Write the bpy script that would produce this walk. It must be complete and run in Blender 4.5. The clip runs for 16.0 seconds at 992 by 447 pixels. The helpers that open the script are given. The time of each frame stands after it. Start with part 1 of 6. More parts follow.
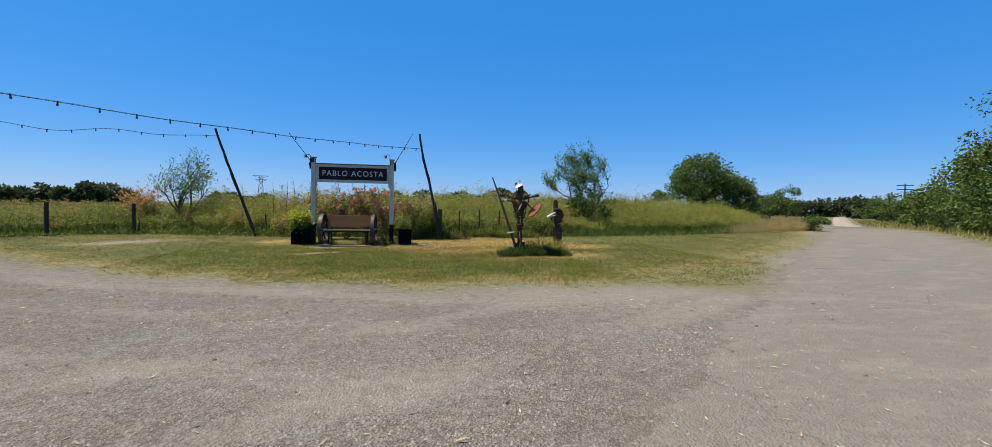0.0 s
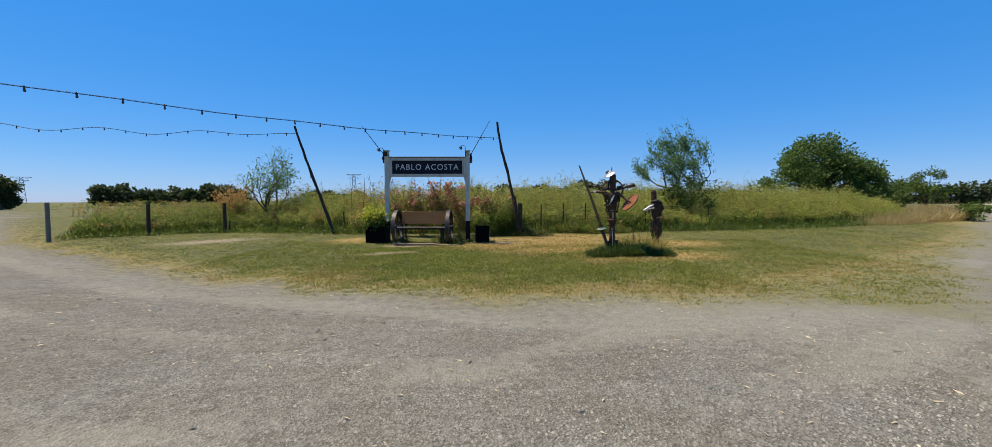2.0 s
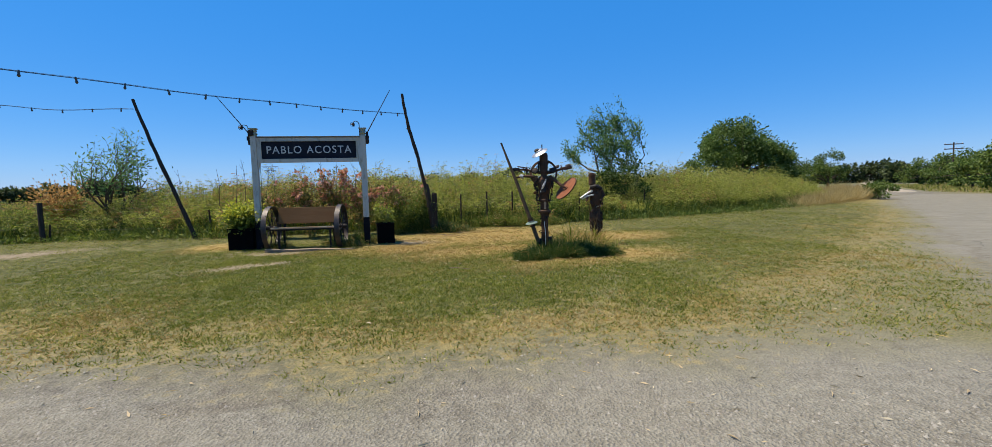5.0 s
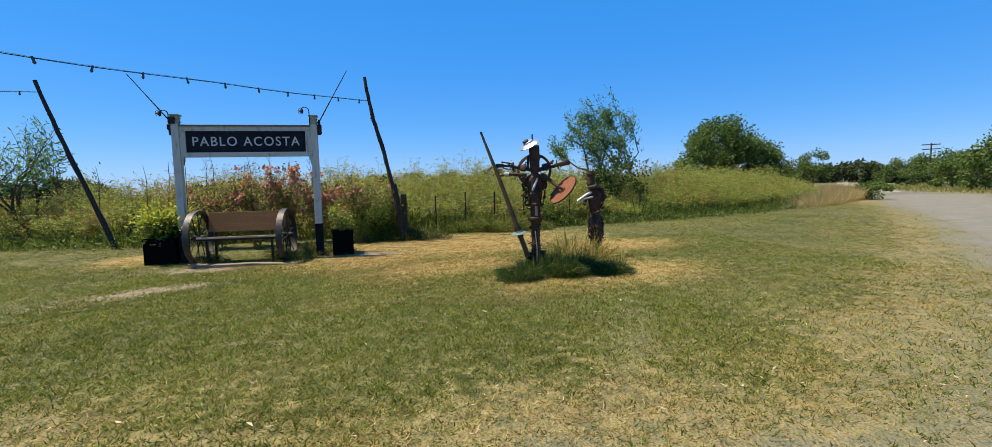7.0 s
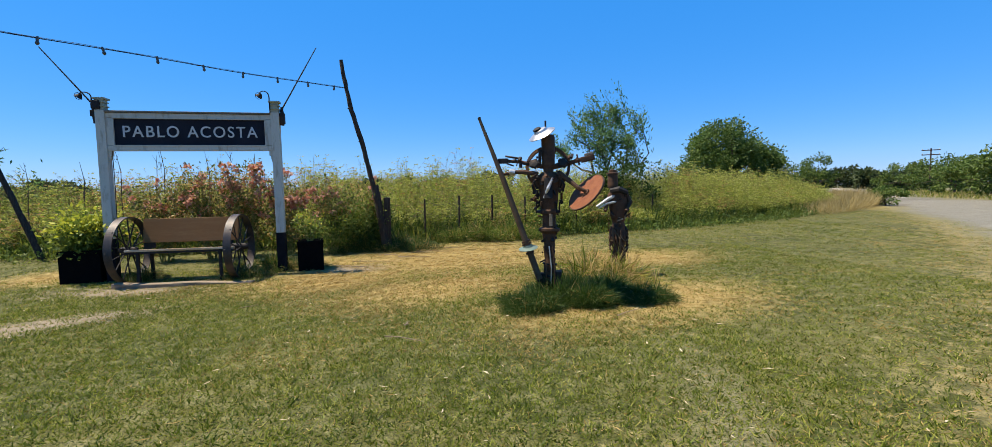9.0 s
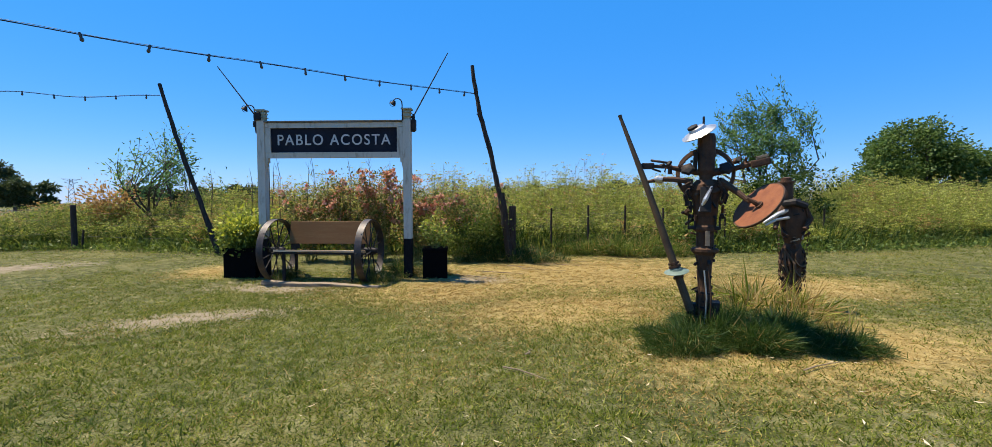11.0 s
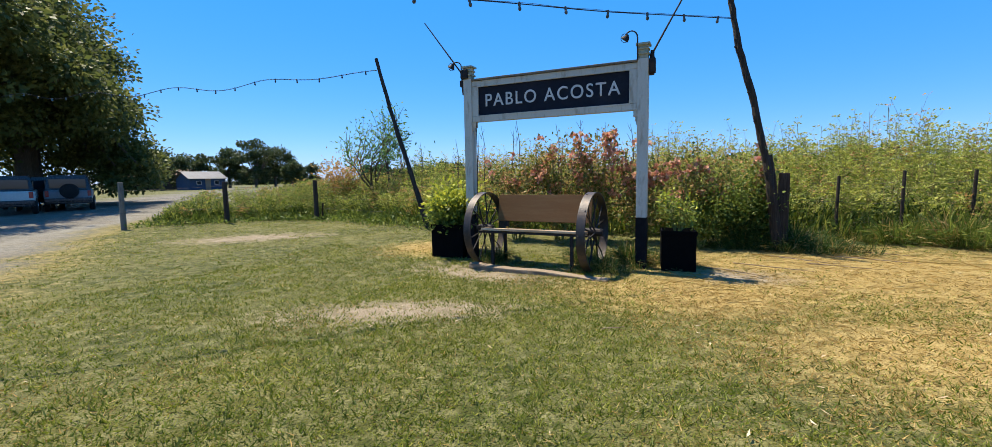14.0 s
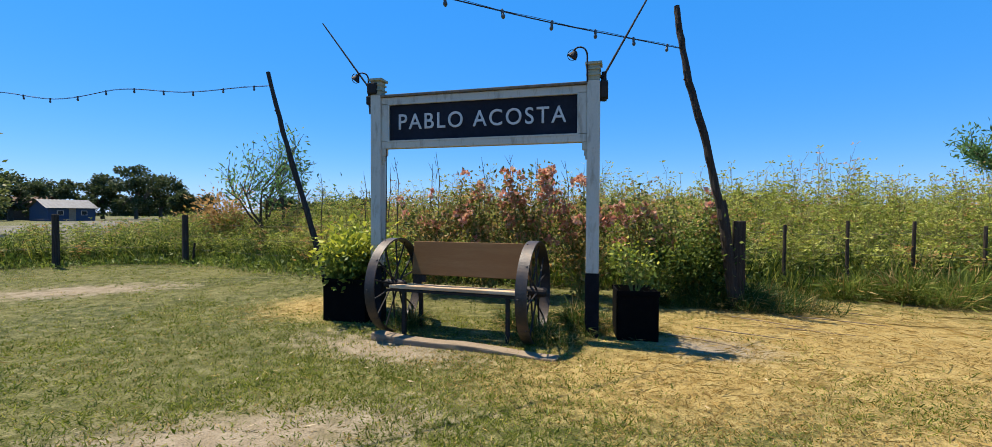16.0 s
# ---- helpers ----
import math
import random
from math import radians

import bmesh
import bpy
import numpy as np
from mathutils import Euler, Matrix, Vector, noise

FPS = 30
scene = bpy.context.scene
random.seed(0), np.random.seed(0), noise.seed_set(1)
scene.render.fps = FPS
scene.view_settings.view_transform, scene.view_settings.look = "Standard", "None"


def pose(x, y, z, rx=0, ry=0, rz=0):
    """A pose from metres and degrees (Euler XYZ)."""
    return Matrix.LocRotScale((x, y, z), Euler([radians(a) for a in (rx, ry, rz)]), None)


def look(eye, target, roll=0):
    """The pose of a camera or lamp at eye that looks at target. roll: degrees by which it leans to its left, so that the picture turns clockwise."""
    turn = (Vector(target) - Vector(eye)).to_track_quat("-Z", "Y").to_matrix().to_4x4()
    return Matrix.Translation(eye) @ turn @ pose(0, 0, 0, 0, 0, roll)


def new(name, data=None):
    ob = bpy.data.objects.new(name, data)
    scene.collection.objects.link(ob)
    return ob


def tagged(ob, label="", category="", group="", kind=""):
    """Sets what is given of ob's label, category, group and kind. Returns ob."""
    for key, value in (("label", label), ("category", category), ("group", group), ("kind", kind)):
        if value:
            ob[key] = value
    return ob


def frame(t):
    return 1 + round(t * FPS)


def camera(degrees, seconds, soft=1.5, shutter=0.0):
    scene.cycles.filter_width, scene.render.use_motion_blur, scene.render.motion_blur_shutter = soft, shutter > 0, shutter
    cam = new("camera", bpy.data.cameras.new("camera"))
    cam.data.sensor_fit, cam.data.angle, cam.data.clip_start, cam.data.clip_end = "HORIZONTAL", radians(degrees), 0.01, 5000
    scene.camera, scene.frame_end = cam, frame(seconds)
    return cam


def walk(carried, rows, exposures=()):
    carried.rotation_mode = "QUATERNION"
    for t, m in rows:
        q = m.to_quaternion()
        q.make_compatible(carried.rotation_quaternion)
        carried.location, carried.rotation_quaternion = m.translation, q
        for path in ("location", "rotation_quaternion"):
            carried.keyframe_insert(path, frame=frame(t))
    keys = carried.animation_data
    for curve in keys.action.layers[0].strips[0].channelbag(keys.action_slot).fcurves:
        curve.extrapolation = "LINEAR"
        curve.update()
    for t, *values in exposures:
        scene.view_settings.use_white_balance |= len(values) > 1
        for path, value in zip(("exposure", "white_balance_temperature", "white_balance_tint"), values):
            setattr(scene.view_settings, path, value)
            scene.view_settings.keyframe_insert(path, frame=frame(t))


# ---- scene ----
cam = camera(93.6, 16.0, soft=0.5)
METRES, EYE, TILT, LEAN, TURN = 11.7, 1.3, 0.0, 0.0, -11.5
ROWS = [
    (0.0, 0.0, 0.0, 0.0, 0.03, -1.84, -0.94),
    (0.5, 0.0015, 0.0308, 0.0012, 4.64, -2.37, -1.09),
    (1.0, -0.0032, 0.064, 0.0023, 5.83, -2.53, -0.58),
    (1.5, -0.0074, 0.0983, 0.0017, 9.47, -2.68, 0.04),
    (2.0, -0.0123, 0.1327, 0.001, 9.98, -2.74, 0.14),
    (2.5, -0.0134, 0.1677, 0.0012, 9.06, -3.0, 0.12),
    (3.0, -0.0114, 0.2031, 0.0016, 7.42, -3.28, 0.05),
    (3.5, -0.0111, 0.2426, -0.0002, 3.25, -3.39, 0.5),
    (4.0, -0.0083, 0.2831, -0.0025, 2.48, -3.72, 1.35),
    (6.5, 0.0002, 0.4838, 0.0029, -0.5, -4.4, 1.42),
    (7.0, -0.0013, 0.5225, 0.0022, -0.85, -4.33, 1.49),
    (7.5, -0.0003, 0.5612, 0.0001, -1.43, -4.43, 1.47),
    (8.0, -0.002, 0.599, -0.0008, -2.06, -4.47, 1.22),
    (10.5, -0.0142, 0.7112, 0.002, 5.2, -2.53, 0.24),
    (11.0, -0.0173, 0.7179, 0.001, 13.77, -2.61, 0.13),
    (11.5, -0.03, 0.732, 0.0002, 19.67, -2.0, 0.23),
    (12.0, -0.0449, 0.7511, -0.0024, 24.28, -2.15, -0.24),
    (12.5, -0.0609, 0.7731, -0.0037, 29.53, -3.82, -0.36),
    (13.0, -0.0847, 0.7904, -0.0045, 32.68, -4.39, 0.2),
    (13.5, -0.1062, 0.8096, -0.0047, 35.68, -4.75, 1.09),
    (14.0, -0.1246, 0.832, -0.0041, 36.44, -5.66, 1.07),
    (14.5, -0.1438, 0.8553, -0.0023, 35.43, -5.2, 1.03),
    (15.0, -0.1608, 0.8809, -0.0018, 33.81, -2.59, 0.84),
    (15.5, -0.1776, 0.9067, -0.0009, 30.9, -1.86, 0.24),
    (16.0, -0.1948, 0.9302, 0.0009, 26.24, -1.13, -0.24),
]
walk(cam, [(t, pose(0, 0, EYE, TILT, LEAN, TURN) @ pose(METRES * x, METRES * y, METRES * z, 90 + pitch, roll, yaw)) for t, x, y, z, yaw, pitch, roll in ROWS],
     exposures=[(0.0, 0.64), (4.0, 0.66), (6.5, 0.80), (8.0, 0.88), (11.5, 0.98), (13.0, 1.02), (14.0, 1.11), (15.5, 1.13), (16.0, 0.98)])

# ---- light ----
SUN_AZ, SUN_EL = -75.0, 66.0            # degrees: azimuth from +y towards +x, elevation
world = bpy.data.worlds.new("sky")
scene.world = world
world.use_nodes = True
wn = world.node_tree
sky = wn.nodes.new("ShaderNodeTexSky")
sky.sky_type, sky.sun_disc = "NISHITA", False
sky.sun_elevation, sky.sun_rotation = radians(SUN_EL), radians(SUN_AZ)
sky.altitude, sky.air_density, sky.dust_density, sky.ozone_density = 300, 1.0, 0.0, 2.5
vivid = wn.nodes.new("ShaderNodeHueSaturation")
vivid.inputs["Saturation"].default_value = 1.34
wn.links.new(sky.outputs[0], vivid.inputs["Color"])
haze = wn.nodes.new("ShaderNodeMix")           # evens the clear sky out towards one deep blue
haze.data_type = "RGBA"
haze.inputs[0].default_value, haze.inputs[7].default_value = 0.61, (0.22, 2.35, 7.2, 1)
wn.links.new(vivid.outputs[0], haze.inputs[6])
wn.links.new(haze.outputs[2], wn.nodes["Background"].inputs[0])
wn.nodes["Background"].inputs[1].default_value = 0.080
sun_data = bpy.data.lights.new("sun", "SUN")
sun_data.energy, sun_data.angle, sun_data.color = 5.0, radians(0.53), (1.0, 0.90, 0.73)
sun = new("sun", sun_data)
sd = Vector((math.sin(radians(SUN_AZ)) * math.cos(radians(SUN_EL)), math.cos(radians(SUN_AZ)) * math.cos(radians(SUN_EL)), math.sin(radians(SUN_EL))))
sun.matrix_world = look(sd * 80, (0, 0, 0))


# ---- materials ----
def nodes_of(name):
    m = bpy.data.materials.new(name)
    m.use_nodes = True
    nt = m.node_tree
    return m, nt, nt.nodes["Principled BSDF"]


def link_mix(nt, fac, a, b, mode="MIX"):
    """A colour mix; each of fac, a and b is a socket or a value. Returns the result socket."""
    n = nt.nodes.new("ShaderNodeMix")
    n.data_type, n.blend_type = "RGBA", mode
    for sock, v in ((n.inputs[0], fac), (n.inputs[6], a), (n.inputs[7], b)):
        if isinstance(v, bpy.types.NodeSocket):
            nt.links.new(v, sock)
        elif isinstance(v, tuple):
            sock.default_value = (*v, 1) if len(v) == 3 else v
        else:
            sock.default_value = v
    return n.outputs[2]


def noise_tex(nt, scale, detail=4.0, rough=0.55, coord="Object", stretch=None, distort=0.0):
    tc = nt.nodes.new("ShaderNodeTexCoord")
    n = nt.nodes.new("ShaderNodeTexNoise")
    n.inputs["Scale"].default_value, n.inputs["Detail"].default_value, n.inputs["Roughness"].default_value = scale, detail, rough
    n.inputs["Distortion"].default_value = distort
    src = tc.outputs[coord]
    if stretch:
        mp = nt.nodes.new("ShaderNodeMapping")
        mp.inputs["Scale"].default_value = stretch
        nt.links.new(src, mp.inputs[0])
        src = mp.outputs[0]
    nt.links.new(src, n.inputs["Vector"])
    return n.outputs["Fac"]


def ramp(nt, sock, lo, hi):
    n = nt.nodes.new("ShaderNodeMapRange")
    n.inputs[1].default_value, n.inputs[2].default_value = lo, hi
    nt.links.new(sock, n.inputs[0])
    return n.outputs[0]


def bump_into(nt, bsdf, height, strength, distance):
    b = nt.nodes.new("ShaderNodeBump")
    b.inputs["Strength"].default_value, b.inputs["Distance"].default_value = strength, distance
    nt.links.new(height, b.inputs["Height"])
    nt.links.new(b.outputs[0], bsdf.inputs["Normal"])


def surface(name, base, worn, scale=6.0, rough=0.7, metal=0.0, bump=0.3, stretch=None, wear=(0.45, 0.7), fine=None, dist=0.004):
    """Paint, wood, stone or metal: base colour worn through to another in patches, with a fine grain and relief."""
    m, nt, b = nodes_of(name)
    big = noise_tex(nt, scale, 5, 0.6, stretch=stretch)
    small = noise_tex(nt, fine or scale * 9, 4, 0.65, stretch=stretch)
    c = link_mix(nt, ramp(nt, big, *wear), base, worn)
    dark = tuple(v * 0.72 for v in base)
    c = link_mix(nt, ramp(nt, small, 0.35, 0.75), c, link_mix(nt, 0.45, c, dark))
    nt.links.new(c, b.inputs["Base Color"])
    b.inputs["Metallic"].default_value = metal
    b.inputs["Specular IOR Level"].default_value = 0.5 if rough <= 0.5 else 0.25 if max(base) > 0.012 else 0.08
    r = nt.nodes.new("ShaderNodeMapRange")
    r.inputs[3].default_value, r.inputs[4].default_value = max(rough - 0.12, 0.05), min(rough + 0.15, 1.0)
    nt.links.new(small, r.inputs[0])
    nt.links.new(r.outputs[0], b.inputs["Roughness"])
    bump_into(nt, b, small, bump, dist)
    return m


def leafy(name, a, b, c, through_light=0.35, rough=0.55):
    """Leaves and stalks: each one its own tint between three colours, and some light shining through."""
    m, nt, bs = nodes_of(name)
    g = nt.nodes.new("ShaderNodeNewGeometry")
    cr = nt.nodes.new("ShaderNodeValToRGB")
    cr.color_ramp.elements[0].color, cr.color_ramp.elements[1].color = (*a, 1), (*c, 1)
    cr.color_ramp.elements.new(0.5).color = (*b, 1)
    nt.links.new(g.outputs["Random Per Island"], cr.inputs[0])
    patch = noise_tex(nt, 0.9, 3)
    col = link_mix(nt, ramp(nt, patch, 0.35, 0.65), cr.outputs[0], link_mix(nt, 0.45, cr.outputs[0], a))
    nt.links.new(col, bs.inputs["Base Color"])
    bs.inputs["Roughness"].default_value = rough
    bs.inputs["Specular IOR Level"].default_value = 0.25
    tr = nt.nodes.new("ShaderNodeBsdfTranslucent")
    nt.links.new(col, tr.inputs[0])
    mx = nt.nodes.new("ShaderNodeMixShader")
    mx.inputs[0].default_value = through_light
    nt.links.new(bs.outputs[0], mx.inputs[1])
    nt.links.new(tr.outputs[0], mx.inputs[2])
    nt.links.new(mx.outputs[0], nt.nodes["Material Output"].inputs[0])
    return m


def ground_material():
    """Gravel, old asphalt, mown grass, straw and bare earth, spread by the zones stored on the ground mesh."""
    m, nt, b = nodes_of("ground")

    def zone(key):
        n = nt.nodes.new("ShaderNodeAttribute")
        n.attribute_name = key
        return n.outputs["Fac"]

    def add(a, v, k):
        n = nt.nodes.new("ShaderNodeMath")
        n.operation, n.inputs[1].default_value = "MULTIPLY_ADD", k
        nt.links.new(a, n.inputs[0])
        nt.links.new(v, n.inputs[2])
        return n.outputs[0]

    fine, mid, big = noise_tex(nt, 55, 3, 0.7), noise_tex(nt, 7, 5, 0.65), noise_tex(nt, 0.7, 5, 0.6, distort=0.4)
    streak = noise_tex(nt, 1.1, 5, 0.65, stretch=(0.7, 2.24, 0.7), distort=0.6)
    tc = nt.nodes.new("ShaderNodeTexCoord")
    stones = nt.nodes.new("ShaderNodeTexVoronoi")
    stones.inputs["Scale"].default_value = 58
    nt.links.new(tc.outputs["Object"], stones.inputs["Vector"])
    tone = nt.nodes.new("ShaderNodeRGBToBW")
    nt.links.new(stones.outputs["Color"], tone.inputs[0])
    gravel = link_mix(nt, ramp(nt, big, 0.36, 0.64), (0.1879, 0.1639, 0.1237), (0.2002, 0.1894, 0.1584))
    gravel = link_mix(nt, ramp(nt, streak, 0.5, 0.72), gravel, (0.2464, 0.2342, 0.1931))
    gravel = link_mix(nt, ramp(nt, tone.outputs[0], 0.2, 0.85), link_mix(nt, 0.62, gravel, (0.0339, 0.0276, 0.0201)), gravel)
    gravel = link_mix(nt, ramp(nt, mid, 0.56, 0.36), gravel, link_mix(nt, 0.45, gravel, (0.0739, 0.0606, 0.0432)))
    gravel = link_mix(nt, ramp(nt, fine, 0.55, 0.8), gravel, (0.3203, 0.3134, 0.2743))
    asphalt = link_mix(nt, ramp(nt, mid, 0.3, 0.7), (0.1572, 0.1432, 0.1123), (0.1981, 0.1831, 0.1429))
    asphalt = link_mix(nt, ramp(nt, streak, 0.5, 0.75), asphalt, (0.2328, 0.213, 0.1668))
    crack = nt.nodes.new("ShaderNodeTexVoronoi")
    crack.feature = "DISTANCE_TO_EDGE"
    crack.inputs["Scale"].default_value = 0.38
    wob = nt.nodes.new("ShaderNodeVectorMath")
    wob.operation = "ADD"
    nt.links.new(tc.outputs["Object"], wob.inputs[0])
    wcol = nt.nodes.new("ShaderNodeTexNoise")
    wcol.inputs["Scale"].default_value, wcol.inputs["Detail"].default_value = 2.2, 6
    nt.links.new(tc.outputs["Object"], wcol.inputs["Vector"])
    nt.links.new(wcol.outputs["Color"], wob.inputs[1])
    nt.links.new(wob.outputs[0], crack.inputs["Vector"])
    fade = nt.nodes.new("ShaderNodeMath")
    fade.operation = "MULTIPLY"
    nt.links.new(ramp(nt, crack.outputs["Distance"], 0.009, 0.0), fade.inputs[0])
    nt.links.new(ramp(nt, big, 0.48, 0.6), fade.inputs[1])
    cracked = fade.outputs[0]
    asphalt = link_mix(nt, cracked, asphalt, (0.0755, 0.0666, 0.0545))
    grass = link_mix(nt, ramp(nt, big, 0.38, 0.62), (0.0416, 0.0498, 0.0064), (0.1028, 0.0955, 0.0206))
    grass = link_mix(nt, ramp(nt, mid, 0.42, 0.72), grass, (0.2111, 0.1938, 0.0811))
    grass = link_mix(nt, ramp(nt, fine, 0.45, 0.75), grass, (0.0194, 0.0232, 0.0054))
    faded = link_mix(nt, ramp(nt, fine, 0.4, 0.7), (0.2023, 0.1796, 0.0945), (0.0774, 0.0788, 0.0284))
    straw = link_mix(nt, ramp(nt, mid, 0.35, 0.68), (0.256, 0.172, 0.0494), (0.3639, 0.2719, 0.0988))
    straw = link_mix(nt, ramp(nt, fine, 0.5, 0.8), straw, (0.1145, 0.086, 0.0354))
    earth = link_mix(nt, ramp(nt, mid, 0.35, 0.7), (0.2029, 0.1558, 0.0978), (0.2826, 0.2318, 0.1594))
    earth = link_mix(nt, ramp(nt, fine, 0.5, 0.8), earth, (0.1739, 0.1377, 0.0869))

    def edge(key, k=0.55, soft=0.16):
        v = add(mid, zone(key), k)
        return ramp(nt, v, 0.5 + k * 0.5 - soft, 0.5 + k * 0.5 + soft)

    gravel = link_mix(nt, edge("track", 0.8, 0.3), gravel, link_mix(nt, 0.62, gravel, (0.2649, 0.2445, 0.1893)))
    hard = edge("asphalt", 0.8)
    c = link_mix(nt, hard, gravel, asphalt)
    rimline = nt.nodes.new("ShaderNodeMath")
    rimline.operation = "PINGPONG"
    rimline.inputs[1].default_value = 0.5
    nt.links.new(hard, rimline.inputs[0])
    c = link_mix(nt, ramp(nt, rimline.outputs[0], 0.25, 0.9), c, (0.098, 0.07, 0.0455))
    grass = link_mix(nt, edge("faded", 0.9, 0.35), grass, faded)
    c = link_mix(nt, edge("grass", 0.5, 0.3), c, grass)
    c = link_mix(nt, edge("straw", 1.0, 0.24), c, straw)
    c = link_mix(nt, edge("earth", 1.1, 0.3), c, earth)
    nt.links.new(c, b.inputs["Base Color"])
    b.inputs["Roughness"].default_value = 0.92
    b.inputs["Specular IOR Level"].default_value = 0.2
    h = nt.nodes.new("ShaderNodeMath")
    h.operation = "ADD"
    nt.links.new(fine, h.inputs[0])
    nt.links.new(stones.outputs["Distance"], h.inputs[1])
    bump_into(nt, b, h.outputs[0], 0.9, 0.016)
    return m


M_GROUND = ground_material()
M_WHITE = surface("white_paint", (0.50, 0.465, 0.39), (0.27, 0.22, 0.16), 5, 0.6, bump=0.35, wear=(0.52, 0.74), stretch=(3, 3, 0.8))
M_BLACK = surface("black_paint", (0.008, 0.008, 0.010), (0.016, 0.016, 0.018), 6, 0.7, bump=0.2)
M_NAVY = surface("sign_field", (0.006, 0.007, 0.014), (0.014, 0.015, 0.024), 3, 0.75, bump=0.1)
M_LETTER = surface("letter_paint", (0.5616, 0.5538, 0.5304), (0.429, 0.4134, 0.39), 9, 0.6, bump=0.2)
M_SEAT = surface("worn_seat_wood", (0.4275, 0.27, 0.1462), (0.6525, 0.5175, 0.3488), 3, 0.6, stretch=(0.6, 8, 8), bump=0.4)
M_BACK = surface("brown_board", (0.186, 0.086, 0.0256), (0.2139, 0.1116, 0.0396), 2.5, 0.6, stretch=(0.7, 6, 6), bump=0.2)
M_IRON = surface("dark_iron", (0.0225, 0.0195, 0.018), (0.06, 0.0375, 0.0255), 7, 0.68, metal=0.2, bump=0.5, wear=(0.5, 0.72))
M_RIM = surface("iron_tyre", (0.0413, 0.0375, 0.0375), (0.09, 0.0638, 0.0488), 7, 0.5, metal=0.6, bump=0.5)
M_RUST = surface("rusty_steel", (0.0975, 0.051, 0.0285), (0.0375, 0.0255, 0.0195), 9, 0.75, metal=0.3, bump=0.7)
M_SHIELD = surface("orange_rust_plate", (0.2025, 0.0713, 0.0285), (0.1275, 0.0375, 0.0165), 7, 0.75, metal=0.1, bump=0.4)
M_PIPE = surface("brown_pipe", (0.1125, 0.0713, 0.0375), (0.0638, 0.0413, 0.0255), 6, 0.7, metal=0.15, bump=0.5)
M_ALU = surface("dull_aluminium", (0.55, 0.54, 0.52), (0.34, 0.32, 0.29), 9, 0.38, metal=0.85, bump=0.3)
M_GREENCAP = surface("weathered_cap", (0.36, 0.34, 0.24), (0.24, 0.24, 0.17), 12, 0.7, bump=0.4)
M_POLE = surface("old_pole_wood", (0.0375, 0.027, 0.0195), (0.0788, 0.06, 0.0435), 5, 0.9, stretch=(9, 9, 0.7), bump=0.9, dist=0.012)
M_GREYWOOD = surface("grey_weathered_wood", (0.195, 0.1688, 0.135), (0.12, 0.0975, 0.075), 5, 0.9, stretch=(7, 7, 1.0), bump=0.9, dist=0.01)
M_PLANK = surface("grey_plank", (0.2475, 0.1855, 0.1237), (0.1462, 0.107, 0.0698), 4, 0.9, stretch=(0.8, 9, 9), bump=0.8, dist=0.008)
M_BARK = surface("bark", (0.0825, 0.0638, 0.045), (0.1425, 0.1162, 0.0863), 8, 0.95, stretch=(3, 3, 0.8), bump=1.0, dist=0.02)
M_POT = surface("black_pot", (0.0018, 0.0018, 0.002), (0.004, 0.0036, 0.0032), 10, 0.85, bump=0.3)
M_SOIL = surface("soil", (0.045, 0.0315, 0.021), (0.075, 0.0562, 0.0375), 30, 0.95, bump=0.8)
M_WIRE = surface("black_cable", (0.02, 0.02, 0.021), (0.035, 0.033, 0.03), 20, 0.6, bump=0.1)
M_FENCEWIRE = surface("fence_wire", (0.09, 0.085, 0.08), (0.07, 0.05, 0.04), 20, 0.7, metal=0.4, bump=0.2)
M_TRACK = surface("sandy_track", (0.27, 0.225, 0.165), (0.34, 0.295, 0.225), 0.7, 0.95, bump=0.5, dist=0.02)
M_STONE = leafy("loose_stones", (0.1275, 0.1148, 0.0978), (0.1913, 0.1768, 0.153), (0.289, 0.2677, 0.2295), 0.0, 0.9)
M_CHIP = leafy("dry_chips", (0.336, 0.252, 0.1428), (0.4368, 0.3528, 0.2184), (0.504, 0.4368, 0.3024), 0.1, 0.8)
M_BLADE = leafy("grass_blades", (0.0491, 0.0769, 0.0045), (0.1718, 0.209, 0.0158), (0.4096, 0.3833, 0.084), 0.4)
M_DRYBLADE = leafy("dry_blades", (0.2632, 0.1651, 0.0409), (0.3912, 0.2669, 0.085), (0.4764, 0.3583, 0.1496), 0.3, 0.7)
M_LONG = leafy("long_grass", (0.0247, 0.0534, 0.0074), (0.0493, 0.0873, 0.0137), (0.1075, 0.1455, 0.0369), 0.42)
M_FROND = leafy("fennel_fronds", (0.1392, 0.1995, 0.0227), (0.2653, 0.3075, 0.0435), (0.398, 0.4155, 0.0905), 0.5)
M_UMBEL = leafy("fennel_umbels", (0.3056, 0.3187, 0.0433), (0.4076, 0.4064, 0.0779), (0.5095, 0.5099, 0.1645), 0.45)
M_STALK = leafy("fennel_stalks", (0.147, 0.1568, 0.0392), (0.2352, 0.2156, 0.0588), (0.3234, 0.2548, 0.098), 0.15)
M_BROWNWEED = leafy("withered_weed", (0.3136, 0.1764, 0.0539), (0.4312, 0.245, 0.0784), (0.5292, 0.3528, 0.1372), 0.4)
M_NETTLE = leafy("low_green_weed", (0.0607, 0.099, 0.0139), (0.1249, 0.1702, 0.0263), (0.257, 0.2862, 0.0581), 0.42)
M_ROSELEAF = leafy("rose_leaves", (0.0785, 0.1151, 0.0209), (0.1674, 0.1674, 0.0367), (0.293, 0.1988, 0.0733), 0.4)
M_ROSE = leafy("rose_blooms", (0.50, 0.17, 0.115), (0.60, 0.32, 0.21), (0.66, 0.45, 0.32), 0.35)
